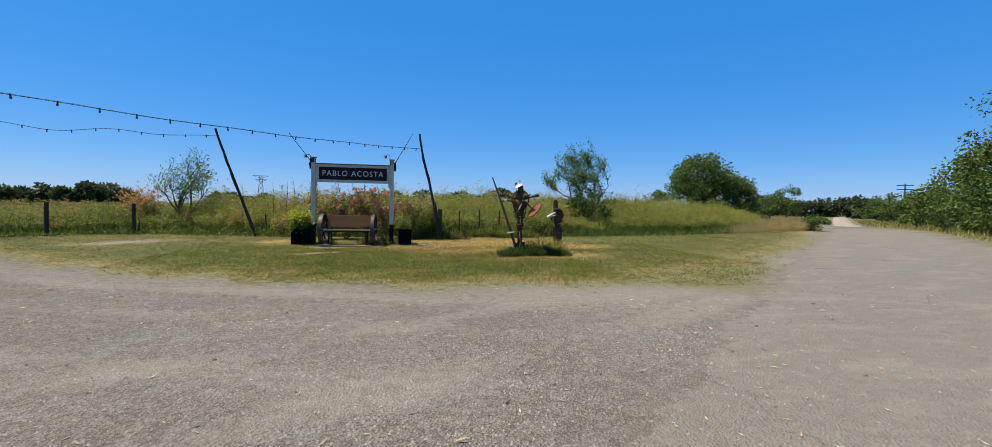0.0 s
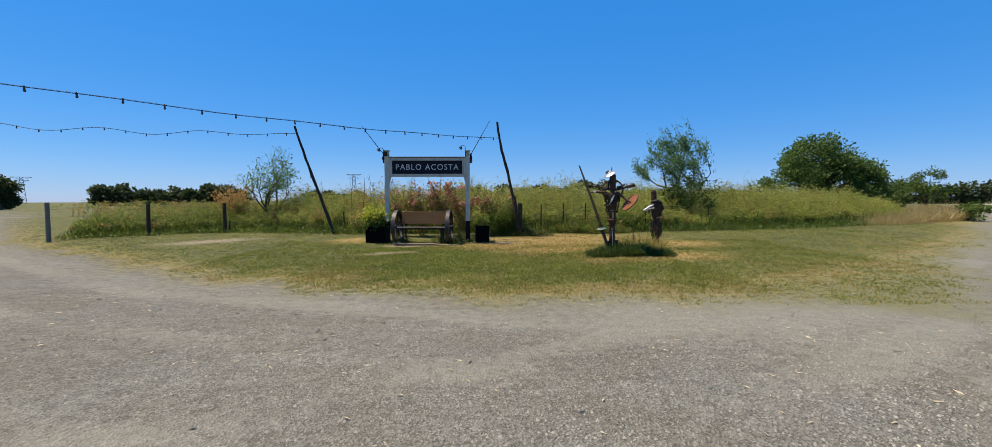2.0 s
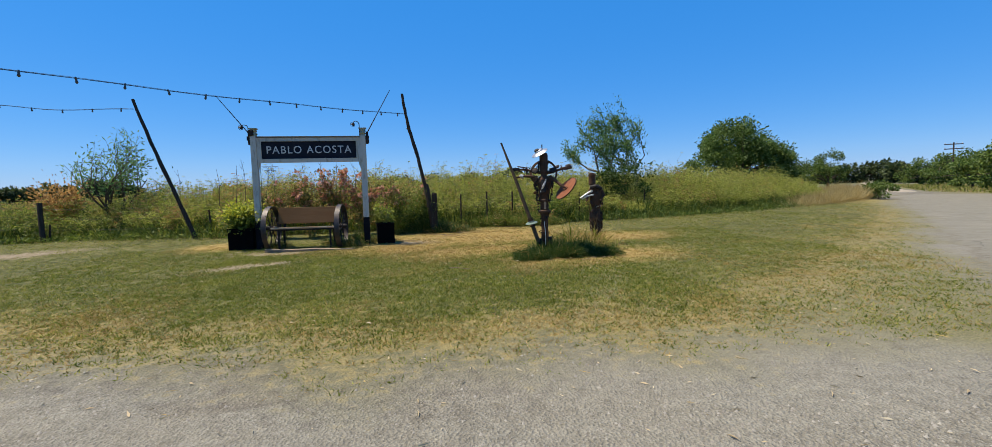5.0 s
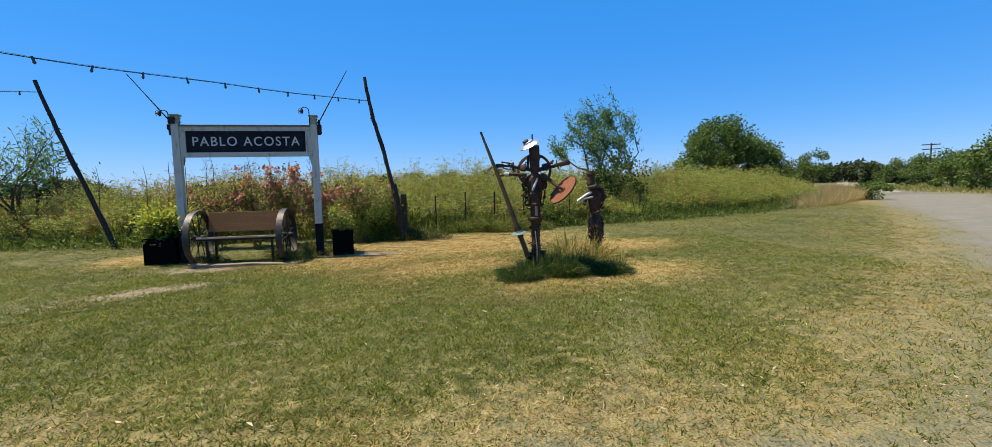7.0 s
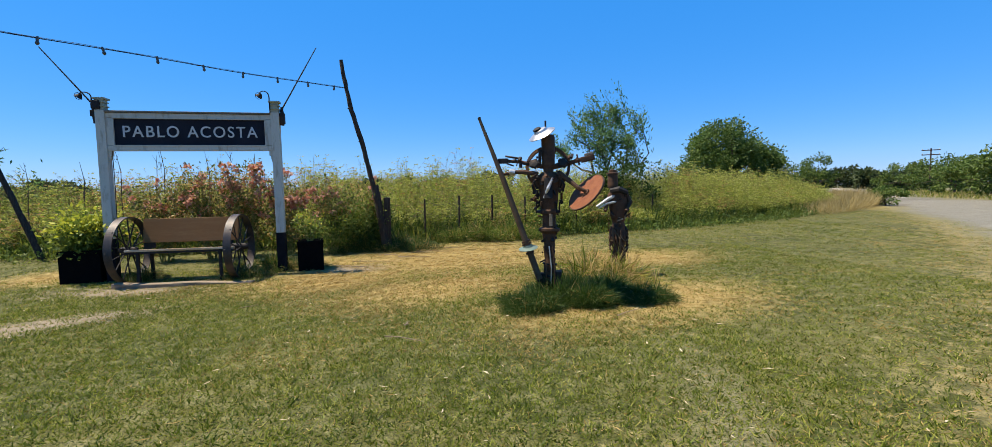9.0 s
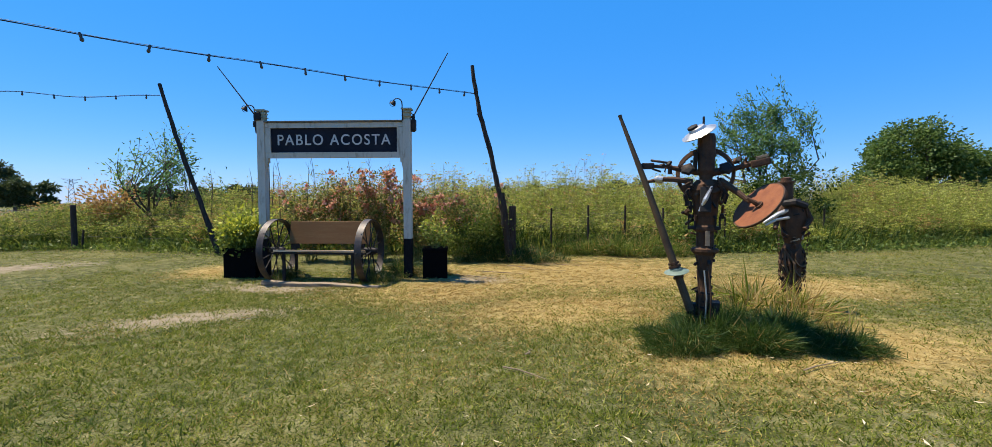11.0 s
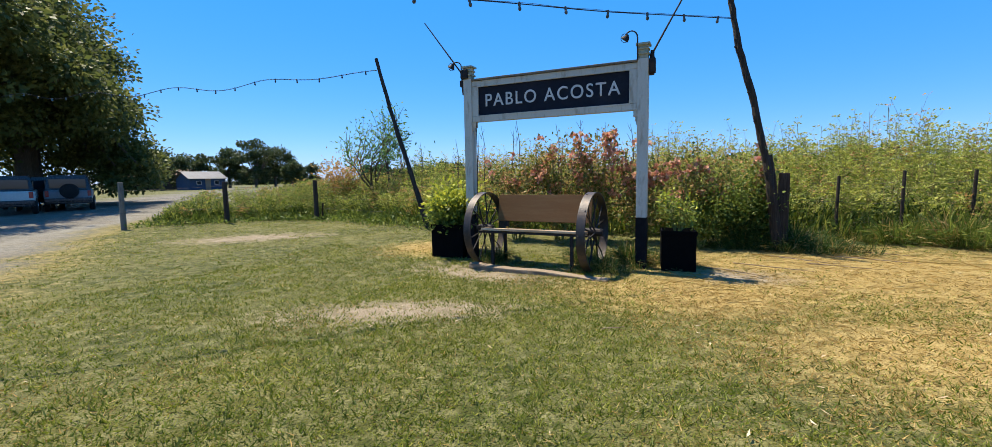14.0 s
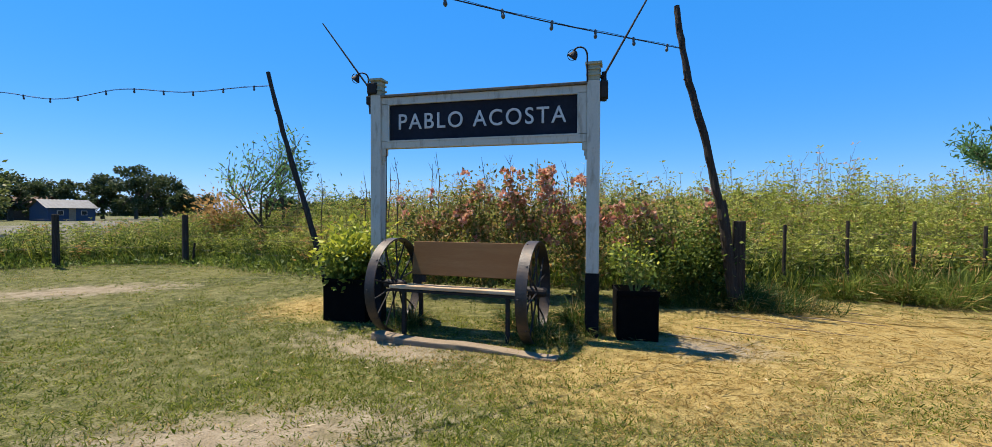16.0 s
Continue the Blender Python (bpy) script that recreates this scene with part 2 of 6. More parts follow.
M_YELLEAF = leafy("variegated_leaves", (0.1456, 0.2093, 0.0228), (0.3822, 0.3913, 0.0364), (0.6006, 0.546, 0.0637), 0.45)
M_DARKLEAF = leafy("dark_tree_leaves", (0.0558, 0.1023, 0.0186), (0.0883, 0.1442, 0.0279), (0.1535, 0.2046, 0.0465), 0.4)
M_WILLOWLEAF = leafy("big_tree_leaves", (0.06, 0.081, 0.021), (0.096, 0.117, 0.03), (0.174, 0.18, 0.054), 0.45)
M_LIGHTLEAF = leafy("feathery_leaves", (0.0752, 0.1509, 0.0451), (0.1151, 0.2113, 0.062), (0.1948, 0.3019, 0.0958), 0.45)
M_HEDGE = leafy("roadside_bush_leaves", (0.0558, 0.0977, 0.0168), (0.093, 0.1442, 0.0261), (0.1767, 0.2093, 0.0465), 0.4)
M_FAR = leafy("far_tree_leaves", (0.0375, 0.058, 0.0205), (0.058, 0.0784, 0.026), (0.0887, 0.1057, 0.0375), 0.35)
M_TAN = leafy("tall_dry_grass", (0.3024, 0.2184, 0.0756), (0.42, 0.3192, 0.126), (0.4872, 0.3948, 0.1848), 0.4)
M_BLUEWALL = surface("blue_house_wall", (0.027, 0.051, 0.096), (0.042, 0.06, 0.09), 1.5, 0.8, bump=0.2)
M_SHEET = surface("sheet_roof", (0.15, 0.15, 0.15), (0.1125, 0.105, 0.0975), 1.2, 0.6, metal=0.1, bump=0.2)
M_CARWHITE = surface("white_car_paint", (0.52, 0.52, 0.50), (0.44, 0.43, 0.41), 2, 0.25, bump=0.02)
M_CARDARK = surface("dark_car_paint", (0.02, 0.022, 0.028), (0.03, 0.03, 0.035), 2, 0.25, bump=0.02)
M_CARGREY = surface("grey_car_paint", (0.17, 0.185, 0.21), (0.13, 0.14, 0.16), 2, 0.3, bump=0.02)
M_RUBBER = surface("rubber", (0.015, 0.015, 0.015), (0.03, 0.028, 0.026), 20, 0.85, bump=0.3)
M_REDLAMP = surface("red_lamp", (0.35, 0.02, 0.02), (0.25, 0.02, 0.02), 9, 0.2, bump=0.05)
M_CHROME = surface("chrome", (0.6, 0.6, 0.6), (0.5, 0.5, 0.5), 9, 0.2, metal=1.0, bump=0.03)
M_GLASS, gnt, gb = nodes_of("dark_glass")
gb.inputs["Base Color"].default_value = (0.02, 0.025, 0.03, 1)
gb.inputs["Roughness"].default_value = 0.06
M_BULB, gnt, gb = nodes_of("glass_bulb")
gb.inputs["Base Color"].default_value = (0.05, 0.05, 0.045, 1)
gb.inputs["Roughness"].default_value = 0.15


# ---- mesh helpers ----
def link_bm(name, bm, mats, parent=None, label="", smooth=False):
    me = bpy.data.meshes.new(name)
    bmesh.ops.recalc_face_normals(bm, faces=bm.faces)
    bm.to_mesh(me)
    bm.free()
    for m in (mats if isinstance(mats, (list, tuple)) else [mats]):
        me.materials.append(m)
    if smooth:
        me.polygons.foreach_set("use_smooth", [True] * len(me.polygons))
    ob = new(name, me)
    ob.parent = parent
    if label:
        tagged(ob, label)
    return ob


part = link_bm


def thing(name, at, rz=0.0, label="", category="", group="", kind=""):
    ob = new(name)
    ob.empty_display_size = 0.1
    ob.matrix_world = pose(*at, 0, 0, rz)
    return tagged(ob, label, category, group, kind)


def box(bm, lo, hi, bevel=0.0, m=None, mat=0):
    """A box between two corners, with rounded edges."""
    c = [(a + b) / 2 for a, b in zip(lo, hi)]
    s = [abs(b - a) for a, b in zip(lo, hi)]
    r = bmesh.ops.create_cube(bm, size=1, matrix=Matrix.Translation(c) @ Matrix.Diagonal((*s, 1)))
    vs = r["verts"]
    fs = list({f for v in vs for f in v.link_faces})
    for f in fs:
        f.material_index = mat
    if bevel > 0:
        es = list({e for v in vs for e in v.link_edges})
        r = bmesh.ops.bevel(bm, geom=es, offset=bevel, segments=2, affect="EDGES", profile=0.6)
        vs = list({v for f in r["faces"] for v in f.verts} | {v for v in vs if v.is_valid})
        for f in r["faces"]:
            f.material_index = mat
    if m is not None:
        bmesh.ops.transform(bm, matrix=m, verts=[v for v in vs if v.is_valid])
    return vs


def tube(bm, pts, radii, sides=8, mat=0, cap=True):
    """A round rod along points, with a radius at each."""
    pts = [Vector(p) for p in pts]
    if not isinstance(radii, (list, tuple)):
        radii = [radii] * len(pts)
    rings = []
    up = Vector((0.13, 0.31, 0.94))
    for i, p in enumerate(pts):
        d = (pts[min(i + 1, len(pts) - 1)] - pts[max(i - 1, 0)]).normalized()
        if abs(d.dot(up)) > 0.93:
            up = Vector((0.9, 0.2, 0.1)) if i == 0 else up
        a = d.cross(up).normalized()
        b = d.cross(a)
        rings.append([bm.verts.new(p + radii[i] * (math.cos(2 * math.pi * k / sides) * a + math.sin(2 * math.pi * k / sides) * b)) for k in range(sides)])
    for r0, r1 in zip(rings, rings[1:]):
        for k in range(sides):
            bm.faces.new((r0[k], r0[(k + 1) % sides], r1[(k + 1) % sides], r1[k])).material_index = mat
    if cap:
        bm.faces.new(rings[0][::-1]).material_index = mat
        bm.faces.new(rings[-1]).material_index = mat


def lathe(bm, profile, sides=20, m=None, mat=0):
    """A turned body: (radius, height) pairs about z."""
    m = m or Matrix()
    rings = [[bm.verts.new(m @ Vector((r * math.cos(2 * math.pi * k / sides), r * math.sin(2 * math.pi * k / sides), z))) for k in range(sides)] for r, z in profile]
    for r0, r1 in zip(rings, rings[1:]):
        for k in range(sides):
            bm.faces.new((r0[k], r0[(k + 1) % sides], r1[(k + 1) % sides], r1[k])).material_index = mat
    bm.faces.new(rings[0][::-1]).material_index = mat
    bm.faces.new(rings[-1]).material_index = mat


def ring(bm, centre, axis, radius, tubew, tubeh, sides=36, mat=0):
    """A flat iron hoop: width along the axis and thickness across it."""
    q = Vector(axis).to_track_quat("Z", "Y").to_matrix()
    loops = []
    for k in range(sides):
        a = 2 * math.pi * k / sides
        loops.append([bm.verts.new(Vector(centre) + q @ Vector(((radius + dr) * math.cos(a), (radius + dr) * math.sin(a), dz)))
                      for dr, dz in ((0, -tubew / 2), (0, tubew / 2), (-tubeh, tubew / 2), (-tubeh, -tubew / 2))])
    for k in range(sides):
        l0, l1 = loops[k], loops[(k + 1) % sides]
        for j in range(4):
            bm.faces.new((l0[j], l0[(j + 1) % 4], l1[(j + 1) % 4], l1[j])).material_index = mat


def mesh_np(name, verts, faces, mats, index=None, parent=None):
    """One object out of arrays: verts (n, 3), faces (m, 3 or 4), index a material number for each face."""
    me = bpy.data.meshes.new(name)
    n, k = faces.shape
    me.vertices.add(len(verts))
    me.vertices.foreach_set("co", np.ascontiguousarray(verts, dtype=np.float32).ravel())
    me.loops.add(n * k)
    me.loops.foreach_set("vertex_index", np.ascontiguousarray(faces, dtype=np.int32).ravel())
    me.polygons.add(n)
    me.polygons.foreach_set("loop_start", np.arange(0, n * k, k, dtype=np.int32))
    for m in mats:
        me.materials.append(m)
    if index is not None:
        me.polygons.foreach_set("material_index", np.ascontiguousarray(index, dtype=np.int32))
    me.update(calc_edges=True)
    ob = new(name, me)
    ob.parent = parent
    return ob


RNG = np.random.default_rng(7)


def unit(v):
    return v / np.maximum(np.linalg.norm(v, axis=-1, keepdims=True), 1e-9)


def leaves_at(p, size, aspect=0.45, along=None, flat=0.0, rng=RNG):
    """A leaf, four corners, at each point; along: the way each points. Returns verts and quads."""
    n = len(p)
    size = np.broadcast_to(np.asarray(size, float), (n,))[:, None] * rng.uniform(0.65, 1.35, (n, 1))
    d = unit(rng.normal(size=(n, 3)) if along is None else along)
    o = rng.normal(size=(n, 3))
    o[:, 2] *= 1.0 - flat
    w = unit(np.cross(d, o))
    nrm = np.cross(d, w)
    mid = p + d * size * 0.45 + nrm * size * 0.07
    v = np.stack([p, mid + w * size * aspect * 0.5, p + d * size, mid - w * size * aspect * 0.5], 1).reshape(-1, 3)
    return v, np.arange(4 * n).reshape(n, 4)


def join_np(pieces):
    """Joins (verts, faces, material) triples."""
    vs, fs, ix, off = [], [], [], 0
    for v, f, m in pieces:
        vs.append(v)
        fs.append(f + off)
        ix.append(np.full(len(f), m))
        off += len(v)
    return np.concatenate(vs), np.concatenate(fs), np.concatenate(ix)


def stalks_at(p0, p1, r, rng=RNG):
    """Thin three-sided stalks from p0 to p1."""
    n = len(p0)
    d = unit(p1 - p0)
    a = unit(np.cross(d, np.array([0.3, 0.8, 0.1])))
    b = np.cross(d, a)
    r = np.broadcast_to(np.asarray(r, float), (n,))[:, None]
    c = [a, -0.5 * a + 0.87 * b, -0.5 * a - 0.87 * b]
    v = np.stack([p0 + r * c[0], p0 + r * c[1], p0 + r * c[2], p1 + 0.5 * r * c[0], p1 + 0.5 * r * c[1], p1 + 0.5 * r * c[2]], 1).reshape(-1, 3)
    base = (np.arange(n) * 6)[:, None]
    f = np.concatenate([base + np.array([[0, 1, 4, 3]]), base + np.array([[1, 2, 5, 4]]), base + np.array([[2, 0, 3, 5]])])
    return v, f


# ---- the ground: one sheet with a road junction, a lawn and a weedy field ----
EDGE_X = (-120, -47, -18.8, -14.8, -12.4, -8.4, -6.2, -4.6, -2.9, -1.3, 0.2, 1.7, 3.4, 5.0, 7.3, 11.0, 17.6, 28.0, 55.0, 132.0, 600.0)
EDGE_Y = (122, 49, 20.2, 16.0, 14.5, 11.8, 10.0, 8.95, 8.35, 7.9, 7.5, 7.35, 7.45, 8.0, 9.4, 12.0, 17.2, 27.0, 51.5, 121.0, 540.0)
WEED_X = (-30, -14.5, -13.4, -11.6, -9.8, -8.0, -4.6, 2.0, 5.0, 9.0, 15.0, 22.0, 30.0, 55.0)
WEED_Y = (34, 18.4, 17.7, 18.9, 20.2, 20.0, 18.6, 18.7, 18.9, 19.9, 21.8, 25.6, 31.0, 55.0)
ROAD_AT, ROAD_DIR = np.array([10.0, 11.2]), np.array([0.743, 0.669])


def smooth01(v, a, b):
    u = np.clip((v - a) / (b - a), 0, 1)
    return u * u * (3 - 2 * u)


def lawn_edge(x):
    return np.interp(x, EDGE_X, EDGE_Y)


def weed_edge(x):
    return np.interp(x, WEED_X, WEED_Y)


def ground_z(x, y):
    """The lawn swells a little towards the fence."""
    x, y = np.asarray(x, float), np.asarray(y, float)
    rise = 0.13 * smooth01(y, 14.6, 19.0) * smooth01(y - lawn_edge(x), 0.0, 3.0) * smooth01(90 - y, 0, 60)
    return rise + 0.012 * np.sin(1.7 * x + 0.6 * y) * np.sin(1.3 * y - 0.4 * x) * smooth01(y - lawn_edge(x), 0, 1.5)


def gz(x, y):
    return float(ground_z(x, y))


def blot(x, y, cx, cy, rx, ry, turn=0.0):
    """1 in the middle of an oval blot, 0.5 at its rim, 0 well outside."""
    c, s = math.cos(radians(turn)), math.sin(radians(turn))
    u, v = ((x - cx) * c + (y - cy) * s) / rx, (-(x - cx) * s + (y - cy) * c) / ry
    return np.clip(1.0 - 0.5 * np.hypot(u, v), 0, 1)


def zones(x, y):
    """How far each kind of cover holds at a place: grass, straw, earth, asphalt."""
    d = y - lawn_edge(x)
    wob = 0.25 * np.sin(2.3 * x + np.sin(1.1 * y)) + 0.18 * np.sin(5.1 * x + 1.7 * y)
    grass = smooth01(d + 0.7 * wob + 1.7 * smooth01(x, 3.0, 6.0) * (1 - 0.9 * smooth01(x, 6.0, 11.0)) + 0.45 * smooth01(x, -5, 0), -0.9, 2.0)
    across = (x - ROAD_AT[0]) * ROAD_DIR[1] - (y - ROAD_AT[1]) * ROAD_DIR[0]
    along = (x - ROAD_AT[0]) * ROAD_DIR[0] + (y - ROAD_AT[1]) * ROAD_DIR[1]
    width = 7.0 - 3.7 * smooth01(along, 32, 50)
    asphalt = smooth01(across + 0.35 * wob, 0.0, 1.3) * smooth01(width - across, -0.5, 0.8) * (1 - 0.9 * smooth01(along, 33, 46))
    verge = smooth01(across - width, -0.5, 1.1)
    far_left = smooth01(-(x + 30) * 0.7 - (y - 20) * 0.7, 0, 5)
    grass = np.maximum(grass, np.maximum(verge, far_left))
    straw = np.maximum.reduce([blot(x, y, 2.4, 16.4, 2.9, 1.7, 15), blot(x, y, 4.4, 12.55, 1.6, 0.85, 10), blot(x, y, 0.4, 15.1, 1.3, 0.8, 20),
                               blot(x, y, 2.2, 14.0, 1.3, 0.8, 30), blot(x, y, -3.9, 16.6, 0.7, 0.6), blot(x, y, 5.9, 15.6, 1.4, 0.8), blot(x, y, 26.0, 29.5, 5.0, 2.5, 40)])
    rim = np.clip(1 - np.abs(d - 1.0 + 0.8 * wob) / 2.4, 0, 1) * 0.42
    roadside = 0.30 * smooth01(across + 0.6 * wob, -4.2, -0.6) * smooth01(-across, -0.4, 0.6) * smooth01(along, -6, 0) * (1 - smooth01(along, 18, 40))
    straw = np.maximum.reduce([straw, rim, roadside])
    earth = np.maximum.reduce([blot(x, y, -2.2, 13.35, 1.0, 0.36, 30), blot(x, y, -8.4, 16.6, 1.3, 0.42, 30), blot(x, y, -2.3, 15.2, 0.85, 0.32, -8), blot(x, y, 0.8, 16.0, 0.5, 0.3)])
    return grass, straw, earth, asphalt


def faded_grass(x, y):
    """Trodden pale grass: along the lawn's rim and the road, and where feet cross it."""
    d = y - lawn_edge(x)
    wob = 0.3 * np.sin(1.9 * x + 1.1 * y) + 0.2 * np.sin(4.3 * x - 2.1 * y)
    across = (x - ROAD_AT[0]) * ROAD_DIR[1] - (y - ROAD_AT[1]) * ROAD_DIR[0]
    rim = smooth01(2.0 - d + wob, 0.0, 1.4) * smooth01(x, -9.5, -5.5)
    side = smooth01(across + wob, -4.6, -1.2) * (0.45 + 0.55 * smooth01(15 - y, 0, 5)) * smooth01(24 - y, 0, 6)
    path = np.exp(-((x - 2.4 - 0.45 * (y - 8.0) + 0.3 * wob) / 0.4) ** 2) * smooth01(12.5 - y, 0, 2.5)
    return np.clip(np.maximum.reduce([rim * 0.80, side * 0.18, 0.66 * path]), 0, 1)


def wheel_tracks(x, y):
    """Pale compacted ruts that follow the curve of the lawn's edge, and some crossing the junction."""
    d = y - lawn_edge(x) + 0.25 * np.sin(0.5 * x)
    cross = (y - 3.4 - 0.55 * x) * 0.88
    t = np.exp(-((d + 0.9) / 0.30) ** 2) + np.exp(-((d + 2.5) / 0.30) ** 2) + 0.8 * np.exp(-((d + 4.2) / 0.45) ** 2)
    t = t * smooth01(3.0 - x, 0, 4) + 0.85 * np.exp(-(cross / 0.28) ** 2) + 0.85 * np.exp(-((cross - 1.55) / 0.28) ** 2) * smooth01(x + 6, 0, 4)
    broken = 0.5 + 0.5 * np.sin(1.1 * x + 0.6 * y) * np.sin(0.7 * x - 1.3 * y)
    t = t * (0.35 + 0.65 * broken) + 0.6 * np.exp(-((d + 0.25) / 0.7) ** 2) * smooth01(9 - x, 0, 4)
    t = t + 0.85 * smooth01(x, 0.3, 3.5) * np.exp(-((d + 0.2) / 2.2) ** 2)
    return np.clip(t, 0, 1) * 0.62


def spaced(lo, hi, step, far):
    """Even steps between lo and hi, growing steps beyond, out to far on both sides."""
    out, s = [hi], step
    while out[-1] < far:
        s *= 1.22
        out.append(out[-1] + s)
    neg, s = [lo], step
    while neg[-1] > -far:
        s *= 1.22
        neg.append(neg[-1] - s)
    return np.array(neg[:0:-1] + list(np.arange(lo, hi, step)) + out)


def build_ground():
    xs, ys = spaced(-15, 15, 0.13, 3500), spaced(-1, 21, 0.13, 3500)
    gx, gy = np.meshgrid(xs, ys)
    v = np.stack([gx, gy, ground_z(gx, gy)], -1).reshape(-1, 3)
    nx, ny = len(xs), len(ys)
    i = (np.arange(ny - 1)[:, None] * nx + np.arange(nx - 1)[None, :]).ravel()
    f = np.stack([i, i + 1, i + nx + 1, i + nx], 1)
    ob = mesh_np("ground", v, f, [M_GROUND])
    ob.data.polygons.foreach_set("use_smooth", [True] * len(f))
    for key, val in zip(("grass", "straw", "earth", "asphalt", "track", "faded"), (*zones(v[:, 0], v[:, 1]), wheel_tracks(v[:, 0], v[:, 1]), faded_grass(v[:, 0], v[:, 1]))):
        ob.data.attributes.new(key, "FLOAT", "POINT").data.foreach_set("value", val.astype(np.float32))
    return tagged(ob, "flat country ground of gravel junction, old asphalt road and mown lawn", "ground", kind="structure")


build_ground()


def far_track():
    """The narrow gravel track that the asphalt runs out into, up to the far woods."""
    along = np.arange(42.0, 262.0, 2.5)
    left = np.interp(along, (42, 60, 90, 320), (1.2, 0.85, 0.6, -1.6)) + 0.15 * np.sin(0.7 * along)
    right = np.interp(along, (42, 50, 70, 320), (4.2, 3.2, 2.9, 3.2)) + 0.15 * np.sin(0.5 * along + 1)
    rows = []
    for u, z in ((-0.12, -0.25), (0.0, 0.05), (0.33, 0.07), (0.5, 0.09), (0.67, 0.07), (1.0, 0.05), (1.12, -0.25)):
        across = left + (right - left) * u
        rows.append(np.column_stack([ROAD_AT[0] + ROAD_DIR[0] * along + ROAD_DIR[1] * across, ROAD_AT[1] + ROAD_DIR[1] * along - ROAD_DIR[0] * across, z - 0.14 * (1 - smooth01(along, 42, 52))]))
    m = len(along)
    k = (np.arange(len(rows) - 1)[:, None] * m + np.arange(m - 1)[None, :]).ravel()
    ob = mesh_np("road", np.concatenate(rows), np.stack([k, k + m, k + m + 1, k + 1], 1), [M_TRACK])
    tagged(ob, "pale sandy gravel track running to the far woods", "road", kind="structure")


far_track()


# ---- the station name board ----
def text_mesh(body, width, height):
    """Raised letters, from the built-in font, fitted to a width and a cap height, standing in the xz plane."""
    cu = bpy.data.curves.new("lettering", "FONT")
    cu.body, cu.size, cu.extrude, cu.offset, cu.space_character = body, 1.0, 0.02, 0.004, 1.20
    cu.align_x, cu.align_y = "LEFT", "BOTTOM_BASELINE"
    tmp = bpy.data.objects.new("lettering", cu)
    scene.collection.objects.link(tmp)
    bpy.context.view_layer.update()
    me = bpy.data.meshes.new_from_object(tmp.evaluated_get(bpy.context.evaluated_depsgraph_get()))
    bpy.data.objects.remove(tmp)
    co = np.empty(len(me.vertices) * 3, np.float32)
    me.vertices.foreach_get("co", co)
    co = co.reshape(-1, 3)
    lo, hi = co.min(0), co.max(0)
    out = np.empty_like(co)
    out[:, 0] = (co[:, 0] - lo[0]) / (hi[0] - lo[0]) * width - width / 2
    out[:, 2] = (co[:, 1] - lo[1]) / (hi[1] - lo[1]) * height
    out[:, 1] = -(co[:, 2] - lo[2]) / (hi[2] - lo[2]) * 0.012
    me.vertices.foreach_set("co", out.ravel())
    me.update()
    return me


SIGN_Y = 16.1
LEFT_X, RIGHT_X = -2.815, -0.325


